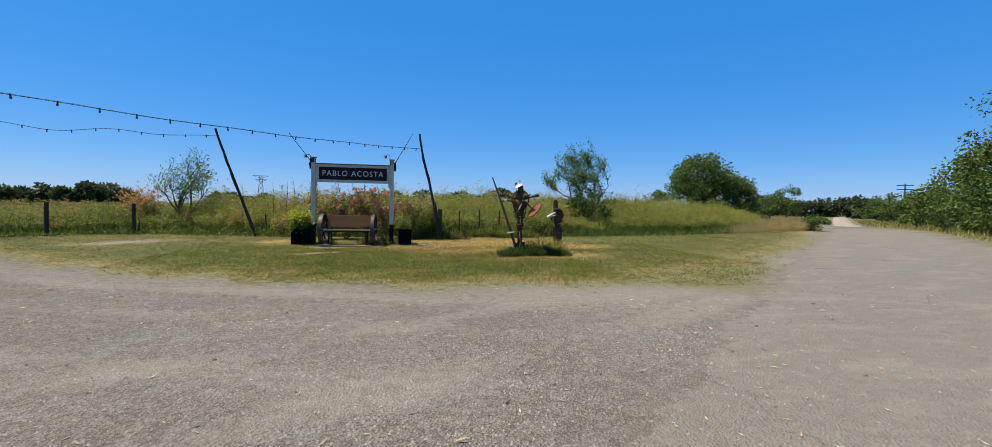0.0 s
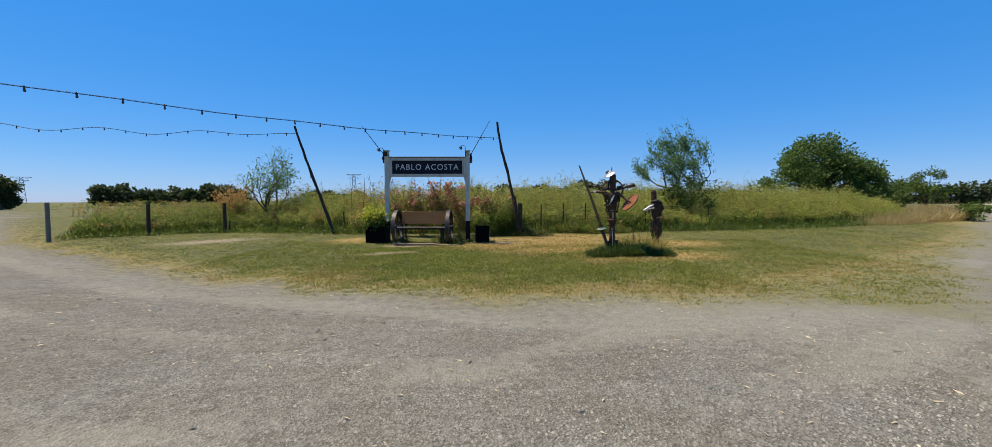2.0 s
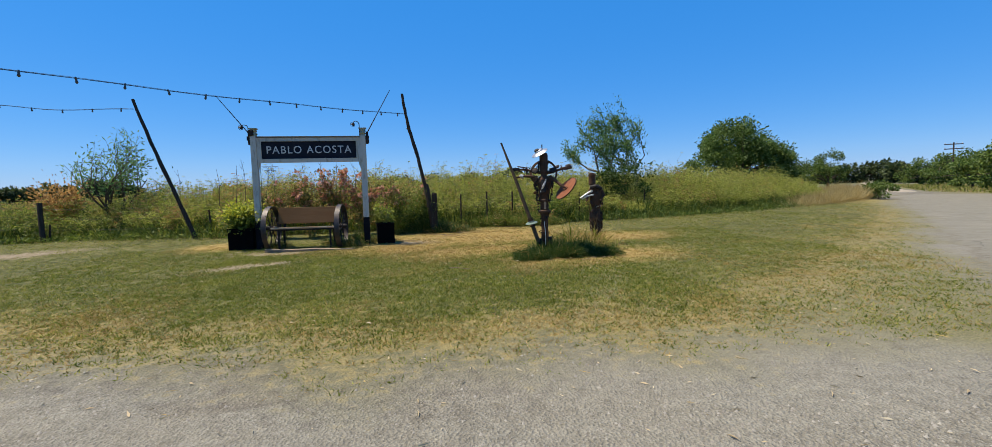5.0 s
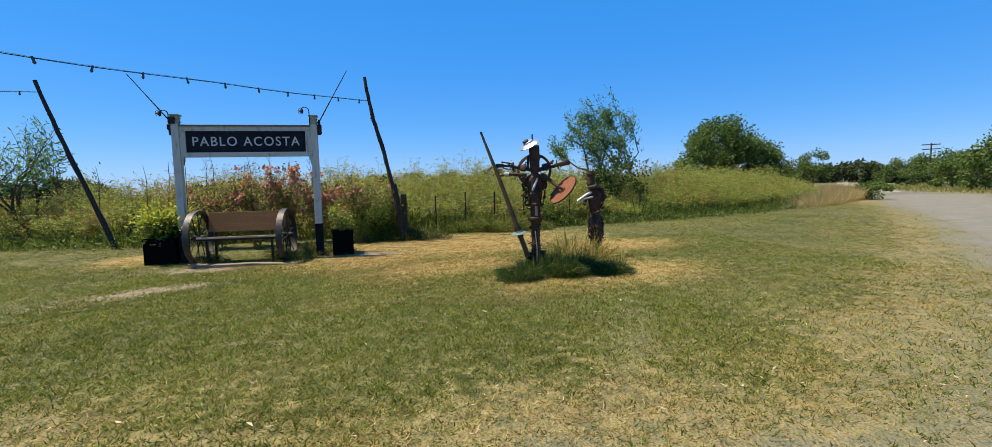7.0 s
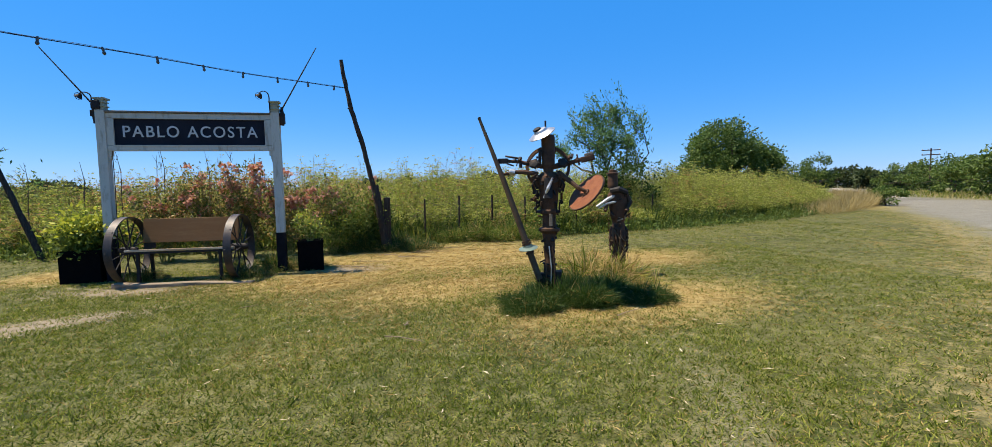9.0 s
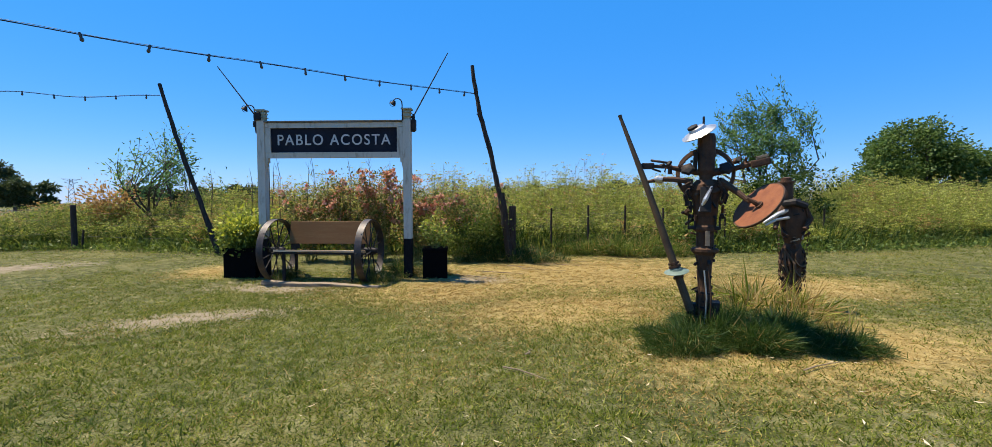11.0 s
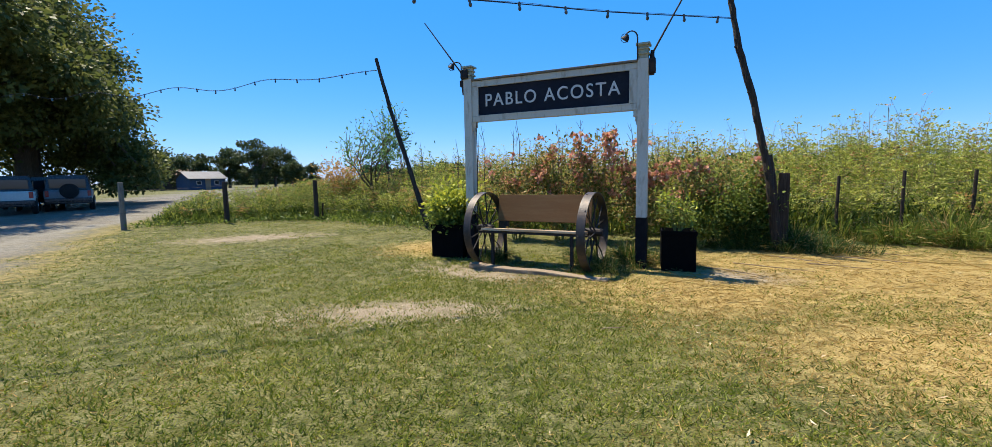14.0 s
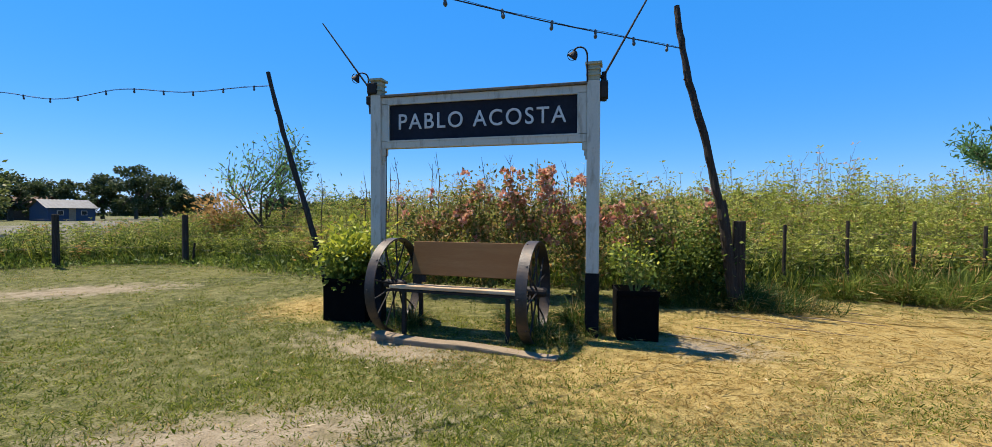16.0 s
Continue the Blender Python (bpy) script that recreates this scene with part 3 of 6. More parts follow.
def station_sign():
    cx = (LEFT_X + RIGHT_X) / 2
    z0 = gz(cx, SIGN_Y)
    s = thing("station_sign", (cx, SIGN_Y, 0), 0, "white wooden station name board on two posts with black feet", "sign")
    for x, side in ((LEFT_X - cx, -1), (RIGHT_X - cx, 1)):
        bm = bmesh.new()
        box(bm, (x - 0.065, -0.065, 0.70), (x + 0.065, 0.065, 2.70), 0.008)
        for z in (0.95, 1.3, 1.65, 2.0, 2.25, 2.5):
            lathe(bm, [(0.010, 0), (0.008, 0.006)], 6, pose(x, -0.065, z, 90, 0, 0))
        post = part("post", bm, M_WHITE, s)
        bm = bmesh.new()
        box(bm, (x - 0.069, -0.069, z0 - 0.25), (x + 0.069, 0.069, 0.702), 0.006)
        part("post_foot", bm, M_BLACK, post, "black painted foot of the post")
        bm = bmesh.new()
        steps, za = [(0.04, 2.698)], 2.70
        for w, h in ((0.060, 0.045), (0.075, 0.022), (0.058, 0.04), (0.072, 0.02), (0.06, 0.03), (0.085, 0.03)):
            steps += [(w * 1.414, za + 0.003), (w * 1.414, za + h - 0.003)]
            za += h
        lathe(bm, steps + [(0.04, za + 0.004)], 4, Matrix.Translation((x, 0, 0)) @ Matrix.Rotation(math.pi / 4, 4, "Z"))
        part("post_cap", bm, M_GREENCAP, post, "stepped weathered post cap")
        bm = bmesh.new()
        for yo in (-0.03,):
            box(bm, (x - side * 0.065, yo - 0.005, 1.99), (x - side * 0.115, yo + 0.065, 2.08), 0.006)
            box(bm, (x - side * 0.065, yo, 1.93), (x - side * 0.095, yo + 0.06, 1.995), 0.012)
            box(bm, (x - side * 0.065, yo + 0.005, 1.89), (x - side * 0.082, yo + 0.055, 1.935), 0.005)
        part("bracket", bm, M_WHITE, s)
        bm = bmesh.new()
        tip = Vector((side * 0.76 + x, 0.02, 3.63)) if side < 0 else Vector((x + 0.69, 0.02, 3.80))
        foot = Vector((x + side * 0.10, 0.03, 2.76))
        tube(bm, [foot, foot.lerp(tip, 0.5), tip], [0.012, 0.010, 0.007], 8)
        part("rod", bm, M_IRON, s, "thin dark slanting metal rod")
        bm = bmesh.new()
        tube(bm, [(x + side * 0.095, 0.03, 2.50), (x + side * 0.10, 0.03, 2.62), (x + side * 0.10, 0.03, 2.80)], [0.035, 0.042, 0.020], 10)
        box(bm, (x + side * 0.066, -0.03, 2.52 if side > 0 else 2.60), (x + side * 0.145, 0.07, 2.70), 0.012)
        tube(bm, [(x + side * 0.07, 0, 2.74), (x + side * 0.12, 0.02, 2.78), (x + side * 0.11, 0.03, 2.70)], 0.014, 6)
        if side < 0:
            box(bm, (x - 0.10, -0.095, 2.705), (x + 0.02, 0.06, 2.84), 0.02)
        part("junction_box", bm, M_IRON, s, "dark metal fitting at the post top")
        bm = bmesh.new()
        arc = [(x - 0.062, -0.075, 2.68), (x - 0.064, -0.078, 2.90)] + [(x - 0.064 - 0.075 * (1 - math.cos(a)), -0.08 - 0.01 * a, 2.95 + 0.085 * math.sin(a)) for a in np.linspace(0, math.pi * 0.95, 9)]
        if side < 0:
            arc = [(px - 0.02, py, 2.70 + (pz - 2.70) * 0.75) for px, py, pz in arc]
        tube(bm, arc, 0.009, 8)
        hook = part("lamp_arm", bm, M_IRON, s, "black gooseneck lamp arm")
        ex, ey, ez = arc[-1]
        bm = bmesh.new()
        lathe(bm, [(0.012, 0.03), (0.022, 0.02), (0.03, 0.0), (0.05, -0.03), (0.055, -0.045), (0.02, -0.05)], 14, Matrix.Translation((ex + 0.02, ey, ez + 0.005)) @ pose(0, 0, 0, 0, 35, 0))
        ring(bm, (ex, ey, ez - 0.01), (0.2, 1, 0.3), 0.055, 0.006, 0.006, 20)
        part("lamp", bm, M_IRON, hook, "small black lamp with a wire guard")
    bm = bmesh.new()
    xc = LEFT_X - cx + 0.115
    tube(bm, [(xc, -0.02, 2.08), (xc + 0.004, -0.025, 1.5), (xc - 0.006, -0.02, 0.95), (xc - 0.03, -0.03, 0.45)], 0.006, 6)
    part("cable", bm, M_WIRE, s, "thin black cable hanging beside the post")
    hw = (RIGHT_X - LEFT_X) / 2 - 0.065
    bm = bmesh.new()
    box(bm, (-hw + 0.06, -0.018, 2.12), (hw - 0.06, 0.02, 2.64), 0.002)
    panel = part("panel", bm, M_NAVY, s, "black sign field")
    for z0r, z1r in ((2.07, 2.155), (2.585, 2.66)):
        bm = bmesh.new()
        box(bm, (-hw, -0.045, z0r), (hw, 0.045, z1r), 0.008)
        zi = z1r if z0r < 2.3 else z0r
        box(bm, (-hw + 0.085, -0.052, zi - 0.014), (hw - 0.085, -0.02, zi + 0.006), 0.004)
        part("frame_rail", bm, M_WHITE, s)
    bm = bmesh.new()
    box(bm, (-hw - 0.002, -0.075, 2.663), (hw + 0.002, 0.075, 2.69), 0.007)
    part("top_moulding", bm, M_GREYWOOD, s, "weathered grey top moulding")
    for sx in (-1, 1):
        bm = bmesh.new()
        box(bm, (sx * hw, -0.044, 2.157), (sx * (hw - 0.088), 0.044, 2.583), 0.006)
        box(bm, (sx * (hw - 0.082), -0.05, 2.157), (sx * (hw - 0.1), -0.02, 2.583), 0.004)
        part("frame_stile", bm, M_WHITE, s)
    me = text_mesh("PABLO ACOSTA", 1.93, 0.178)
    whole = bmesh.new()
    whole.from_mesh(me)
    bpy.data.meshes.remove(me)
    left = set(whole.verts)
    while left:
        island, todo = set(), [left.pop()]
        while todo:
            v = todo.pop()
            island.add(v)
            for e in v.link_edges:
                w = e.other_vert(v)
                if w in left:
                    left.discard(w)
                    todo.append(w)
        one = bmesh.new()
        made = {v: one.verts.new(v.co + Vector((0, -0.0195, 2.285))) for v in island}
        for f in {f for v in island for f in v.link_faces}:
            one.faces.new([made[v] for v in f.verts])
        part("letter", one, M_LETTER, panel, "raised white capital letter")
    whole.free()


station_sign()


# ---- the bench between two cart wheels ----
def cart_wheel(bench, x, radius, zc):
    w = new("wheel")
    w.parent = bench
    w.location = (x, 0, zc)
    w.empty_display_size = 0.1
    tagged(w, "iron-tyred cart wheel as an arm rest")
    bm = bmesh.new()
    ring(bm, (0, 0, 0), (1, 0, 0), radius, 0.11, 0.014, 96)
    for k in range(10):
        a = 2 * math.pi * k / 10
        lathe(bm, [(0.011, 0), (0.007, 0.007)], 6, Matrix.Translation((0.03 * (-1) ** k, radius * math.cos(a), radius * math.sin(a))) @ Matrix.Rotation(a - math.pi / 2, 4, "X"))
    part("rim", bm, M_RIM, w, "broad worn iron tyre")
    bm = bmesh.new()
    lathe(bm, [(0.035, -0.13), (0.05, -0.10), (0.055, -0.03), (0.055, 0.03), (0.05, 0.10), (0.035, 0.13)], 14, pose(0, 0, 0, 0, 90, 0))
    part("hub", bm, M_IRON, w)
    proto = None
    for k in range(14):
        a = 2 * math.pi * k / 14
        if proto is None:
            bm = bmesh.new()
            tube(bm, [(0, 0, 0.04), (0, 0, radius * 0.5), (0, 0, radius - 0.008)], [0.011, 0.009, 0.009], 6)
            proto = part("spoke", bm, M_IRON, w)
            sp = proto
        else:
            sp = proto.copy()
            scene.collection.objects.link(sp)
        sp.matrix_basis = Matrix.Translation((0.035 * (-1) ** k, 0, 0)) @ Matrix.Rotation(a, 4, "X") @ Matrix.Rotation(radians(-3.5 * (-1) ** k), 4, "Y")


def wheel_bench():
    bx, by = -1.68, 15.82
    z = gz(bx, by)
    b = thing("wheel_bench", (bx, by, z), -4, "wooden bench hung between two iron cart wheels", "bench")
    for x in (-0.80, 0.80):
        cart_wheel(b, x, 0.515, 0.50)
    for y0, y1 in ((-0.23, -0.085), (-0.075, 0.07), (0.08, 0.215)):
        bm = bmesh.new()
        box(bm, (-0.745, y0, 0.0), (0.745, y1, 0.035), 0.006, Matrix.Translation((0, 0, 0.465)) @ pose(0, 0, 0, -6, 0, 0))
        part("seat_plank", bm, M_SEAT, b, "sun-bleached seat plank")
    bm = bmesh.new()
    box(bm, (-0.71, -0.018, 0.0), (0.71, 0.016, 0.385), 0.006, Matrix.Translation((0, 0.225, 0.585)) @ pose(0, 0, 0, -9, 0, 0))
    part("backrest", bm, M_BACK, b, "broad brown backrest board")
    for x in (-0.58, 0.58):
        bm = bmesh.new()
        box(bm, (x - 0.028, 0.0, -0.10), (x + 0.028, 0.035, 0.36), 0.004, Matrix.Translation((0, 0.245, 0.60)) @ pose(0, 0, 0, -9, 0, 0))
        part("back_strut", bm, M_IRON, b)
        bm = bmesh.new()
        box(bm, (x - 0.02, -0.21, -0.06), (x + 0.02, -0.17, 0.455), 0.004)
        part("leg", bm, M_IRON, b)
        bm = bmesh.new()
        box(bm, (x - 0.02, 0.17, -0.06), (x + 0.02, 0.21, 0.415), 0.004)
        part("leg", bm, M_IRON, b)
    for y, z in ((-0.20, 0.480), (0.18, 0.440)):
        bm = bmesh.new()
        box(bm, (-0.79, y - 0.02, z - 0.026), (0.79, y + 0.02, z), 0.003)
        part("seat_rail", bm, M_IRON, b)


wheel_bench()


def ground_plank():
    bm = bmesh.new()
    box(bm, (-0.98, -0.075, -0.03), (0.98, 0.075, 0.045), 0.012)
    bmesh.ops.subdivide_edges(bm, edges=[e for e in bm.edges if abs(e.verts[0].co.x - e.verts[1].co.x) > 1.5], cuts=9)
    for v in bm.verts:
        v.co.y += 0.012 * math.sin(4.1 * v.co.x) + 0.006 * math.sin(13 * v.co.x + v.co.z * 30)
        v.co.z += 0.008 * math.sin(5.3 * v.co.x + 1)
    ob = link_bm("plank", bm, M_PLANK)
    ob.matrix_world = pose(-1.55, 15.37, gz(-1.55, 15.37), 0, 1, -7)
    tagged(ob, "weathered grey plank lying on the lawn before the bench", "plank")


ground_plank()


# ---- planters with their shrubs ----
def planter(x, y, w, h, turn, label):
    z = gz(x, y) - 0.02
    p = thing("planter", (x, y, z), turn, label, "planter", "planters at the sign")
    bm = bmesh.new()
    a = w / 2
    box(bm, (-a, -a, 0), (a, a, h), 0.012)
    top = max((f for f in bm.faces), key=lambda f: f.calc_center_median().z + 0.001 * f.calc_area())
    r = bmesh.ops.inset_region(bm, faces=[top], thickness=0.03)
    bmesh.ops.translate(bm, verts=list(top.verts), vec=(0, 0, -0.07))
    part("pot", bm, M_POT, p, "square black pot")
    bm = bmesh.new()
    box(bm, (-a + 0.032, -a + 0.032, h - 0.10), (a - 0.032, a - 0.032, h - 0.055), 0.01)
    part("soil", bm, M_SOIL, p)
    for sy in (-1, 1):
        bm = bmesh.new()
        box(bm, (-a - 0.008, sy * a, h - 0.05), (a + 0.008, sy * (a + 0.008), h + 0.004), 0.003)
        part("rim_band", bm, M_POT, p)
    return z + h


def shrub(name, x, y, z, r, h, n, leaf, mats, share, label, droop=0.0, seed=1, stems=9):
    """A small shrub: stems from one foot, leaves in clumps round them."""
    rng = np.random.default_rng(seed)
    s = thing(name, (x, y, z), 0, label, "shrub")
    tips = []
    for k in range(stems):
        bm = bmesh.new()
        a = rng.uniform(0, 2 * math.pi)
        rr = r * math.sqrt(rng.uniform(0.05, 1)) * 0.8
        tip = Vector((rr * math.cos(a), rr * math.sin(a), h * rng.uniform(0.5, 0.95)))
        tube(bm, [(0.02 * math.cos(a), 0.02 * math.sin(a), -0.05), tip * 0.5 + Vector((0, 0, 0.05)), tip], [0.008, 0.006, 0.003], 5)
        tips.append(tip)
        part("stem", bm, M_STALK, s)
    pieces = []
    c = np.array([tips[i] for i in rng.integers(0, len(tips), n)])
    p = c * rng.uniform(0.35, 1.05, (n, 1)) + rng.normal(size=(n, 3)) * r * 0.22
    p[:, 2] = np.maximum(p[:, 2], 0.0 - droop)
    d = unit(p * np.array([1, 1, 0.3]) + rng.normal(size=(n, 3)) * 0.35)
    order = np.argsort(-(p[:, 2] + rng.normal(size=n) * 0.16 * h))
    p, d = p[order], d[order]
    cut = int(n * share)
    pieces.append((*leaves_at(p[:cut], leaf, 0.5, d[:cut], rng=rng), 0))
    if cut < n:
        pieces.append((*leaves_at(p[cut:], leaf, 0.5, d[cut:], rng=rng), 1))
    v, f, ix = join_np(pieces)
    mesh_np("foliage", v, f, mats, ix, s)
    return s


top = planter(-3.21, 16.25, 0.55, 0.51, 2, "square black planter with a yellow shrub at the sign post")
shrub("yellow_shrub", -3.23, 16.25, top - 0.06, 0.56, 0.56, 4200, 0.08, [M_YELLEAF, M_NETTLE], 0.42, "yellow-green variegated shrub in a black planter", 0.1, 3, 14)
top = planter(0.11, 16.24, 0.41, 0.52, 8, "square black planter with a straggling plant beside the bench")
shrub("small_plant", 0.11, 16.24, top - 0.06, 0.26, 0.50, 420, 0.055, [M_YELLEAF, M_NETTLE], 0.2, "straggling grey-green plant with yellow tips in a planter", 0.05, 4, 12)


# ---- leaning poles, string lights ----
def rough_pole(name, foot, tip, r0, r1, mat, label, seed):
    rng = random.Random(seed)
    foot, tip = Vector(foot), Vector(tip)
    bm = bmesh.new()
    n = 14
    pts, rr = [], []
    for k in range(n + 1):
        u = k / n
        p = foot.lerp(tip, u)
        pts.append(p + Vector((0.012 * math.sin(5 * u + seed) + rng.uniform(-0.008, 0.008), 0.02 * math.sin(7 * u), 0)) * (1 if 0 < k < n else 0.3))
        rr.append((r0 + (r1 - r0) * u) * rng.uniform(0.88, 1.12))
    tube(bm, [p - foot for p in pts], rr, 9)
    for u in (0.35, 0.55, 0.8):
        p = foot.lerp(tip, u) - foot
        tube(bm, [p, p + Vector((rng.uniform(-0.09, 0.09), -0.07, 0.05))], [0.018, 0.008], 5)
    ob = link_bm(name, bm, mat, smooth=False)
    ob.location = foot
    return tagged(ob, label, "pole", "poles of the string lights")


P1_FOOT, P1_TIP = (-5.2, 18.55, gz(-5.2, 18.55) - 0.2), (-6.68, 18.8, 4.05)
rough_pole("light_pole", P1_FOOT, P1_TIP, 0.062, 0.04, M_POLE, "dark rough leaning timber pole carrying string lights", 1)


def bowed_pole():
    """A slender bowed trunk set against a thicker timber in the ground."""
    rng = random.Random(2)
    bow = ((1.30, 0.70), (1.24, 1.14), (1.17, 1.52), (1.08, 1.92), (0.99, 2.33), (0.90, 2.67), (0.80, 3.02), (0.72, 3.46), (0.665, 3.78), (0.64, 4.02))
    foot = Vector((1.38, 17.62, gz(1.38, 17.62)))
    bm = bmesh.new()
    pts, rr = [], []
    for (x0, z0), (x1, z1) in zip(bow, bow[1:]):
        for k in range(3):
            u = k / 3
            x, z = x0 + (x1 - x0) * u, z0 + (z1 - z0) * u
            pts.append(Vector((x + rng.uniform(-0.006, 0.006), 17.60 + rng.uniform(-0.006, 0.006), z)) - foot)
            rr.append((0.062 - 0.006 * z) * rng.uniform(0.9, 1.1))
    pts.append(Vector((bow[-1][0], 17.60, bow[-1][1])) - foot)
    rr.append(0.034)
    tube(bm, pts, rr, 9)
    lower = [(1.40, -0.2), (1.36, 0.35), (1.30, 0.80), (1.255, 1.20), (1.215, 1.50)]
    tube(bm, [Vector((x, 17.66, z)) - foot for x, z in lower], [0.080, 0.076, 0.074, 0.070, 0.058], 8)
    for x, z in ((1.08, 1.95), (0.80, 3.02), (0.99, 2.36)):
        tube(bm, [Vector((x, 17.60, z)) - foot, Vector((x - 0.07, 17.56, z + 0.04)) - foot], [0.020, 0.010], 5)
    ob = link_bm("light_pole", bm, M_POLE)
    ob.location = foot
    tagged(ob, "dark bowed timber pole fixed to a thicker stub post", "pole", "poles of the string lights")


bowed_pole()
P3 = (0.66 + 17 * math.cos(radians(226)), 16.87 + 17 * math.sin(radians(226)))
rough_pole("light_pole", (P3[0], P3[1], -0.2), (P3[0] - 0.2, P3[1], 3.9), 0.07, 0.05, M_POLE, "plain timber pole at the road edge holding string lights", 3)
bm = bmesh.new()
box(bm, (-0.068, -0.06, -0.2), (0.068, 0.06, 1.14), 0.014)
stub = link_bm("stub_post", bm, M_POLE)
stub.location = (1.435, 17.70, gz(1.435, 17.70))
tagged(stub, "short dark timber stub post beside the leaning pole", "post")


def string_lights(a, b, sag, step, wave, label, seed):
    rng = random.Random(seed)
    a, b = Vector(a), Vector(b)
    length = (b - a).length
    n = int(length / 0.2)
    s = thing("string_lights", a, 0, label, "string lights", "strings of lights over the lawn")

    def at(u):
        return (b - a) * u + Vector((0, 0, -4 * sag * u * (1 - u) + wave * math.sin(u * length * 1.9 + seed) * min(1, 6 * u)))

    bm = bmesh.new()
    tube(bm, [at(k / n) for k in range(n + 1)], 0.0065, 5)
    tube(bm, [at(k / n) + Vector((0.012 * math.sin(k * 1.3), 0.012 * math.cos(k * 1.3), 0.012)) for k in range(n + 1)], 0.003, 4)
    part("cable", bm, M_WIRE, s)
    proto = None
    for k in range(int(length / step)):
        u = (k + 0.45) * step / length
        if proto is None:
            bm = bmesh.new()
            lathe(bm, [(0.016, 0.03), (0.022, 0.01), (0.022, -0.035), (0.018, -0.04), (0.026, -0.06), (0.03, -0.08), (0.022, -0.10), (0.008, -0.112)], 10)
            proto = o = part("bulb", bm, M_BULB, s, "unlit bulb in a black socket")
        else:
            o = proto.copy()
            scene.collection.objects.link(o)
        o.matrix_basis = Matrix.Translation(at(u)) @ pose(0, 0, 0, rng.uniform(-12, 12), rng.uniform(-12, 12), 0) @ Matrix.Diagonal((0.72, 0.72, 0.72, 1))


string_lights((0.70, 17.58, 3.46), (P3[0] - 0.15, P3[1], 3.4), 0.31, 0.62, 0.01, "black cable with unlit bulbs strung from the leaning pole", 1)
string_lights((-6.66, 18.78, 3.78), (-27.0, 16.3, 4.85), 0.39, 0.66, 0.085, "slack black cable with unlit bulbs reaching to the big tree", 2)


# ---- fences ----
def fence(label, posts, heights, radius, mat, wires, seed):
    f = thing("fence", (posts[0][0], posts[0][1], 0), 0, label, "fence")
    rng = random.Random(seed)
    o = Vector((posts[0][0], posts[0][1], 0))
    for (x, y), h in zip(posts, heights):
        z = gz(x, y)
        bm = bmesh.new()
        tx, ty = rng.uniform(-0.03, 0.03), rng.uniform(-0.03, 0.03)
        tube(bm, [Vector((x, y, z - 0.2)) - o, Vector((x + tx * 0.4, y + ty * 0.4, z + h * 0.5)) - o, Vector((x + tx, y + ty, z + h - 0.015)) - o, Vector((x + tx, y + ty, z + h)) - o],
             [radius * 1.1, radius, radius * 0.96, radius * 0.8], 9)
        part("post", bm, mat if (x, y) == posts[0] else M_POLE, f)
    for wz in wires:
        bm = bmesh.new()
        pts = []
        for (x0, y0), (x1, y1) in zip(posts, posts[1:]):
            for k in range(5):
                u = k / 5
                x, y = x0 + (x1 - x0) * u, y0 + (y1 - y0) * u
                pts.append(Vector((x, y - radius, gz(x, y) + wz - 0.05 * 4 * u * (1 - u))) - o)
        tube(bm, pts, 0.0022, 4)
        part("wire", bm, M_FENCEWIRE, f)


fence("weathered wooden posts with slack wire before the weeds", [(-13.85, 16.9), (-11.7, 18.35), (-9.8, 19.75)], [1.28, 1.15, 1.15], 0.065, M_GREYWOOD, (0.45, 0.8, 1.05), 1)
fence("thin dark fence stakes with wire, half buried in weeds", [(-9.7, 19.85), (-5.0, 19.0), (-1.6, 18.9), (2.3, 18.85), (3.15, 18.95), (4.0, 19.05), (4.9, 19.15), (6.5, 19.6), (9.5, 20.7)], [0.5, 0.8, 1.0, 1.05, 1.1, 1.1, 1.05, 1.0, 1.0], 0.024, M_POLE, (0.35, 0.65, 0.95), 2)


# ---- the two scrap-metal figures on the lawn, each one welded piece ----
M_PALEGLASS = surface("pale_green_enamel", (0.12, 0.165, 0.135), (0.09, 0.115, 0.095), 14, 0.55, bump=0.1)
SCRAP = [M_RUST, M_IRON, M_ALU, M_SHIELD, M_PALEGLASS, M_PLANK, M_PIPE]


def disc(bm, centre, normal, profile, sides=28, mat=0):
    q = Vector(normal).to_track_quat("Z", "Y").to_matrix().to_4x4()
    lathe(bm, profile, sides, Matrix.Translation(centre) @ q, mat)


def scrap_bits(bm, rng, lo, hi, n, size, mats):
    """Bolts, lugs and short bars welded round a body."""
    for k in range(n):
        c = Vector([rng.uniform(a, b) for a, b in zip(lo, hi)])
        if rng.random() < 0.5:
            d = Vector((rng.uniform(-1, 1), rng.uniform(-1, 1), rng.uniform(-1, 1))) * size
            tube(bm, [c - d, c + d], size * rng.uniform(0.14, 0.3), 6, rng.choice(mats))
        else:
            s = size * rng.uniform(0.3, 0.7)
            box(bm, (-s, -s * 0.7, -s * 0.5), (s, s * 0.7, s * 0.5), s * 0.12, Matrix.Translation(c) @ pose(0, 0, 0, rng.uniform(0, 180), rng.uniform(0, 180), rng.uniform(0, 180)), rng.choice(mats))


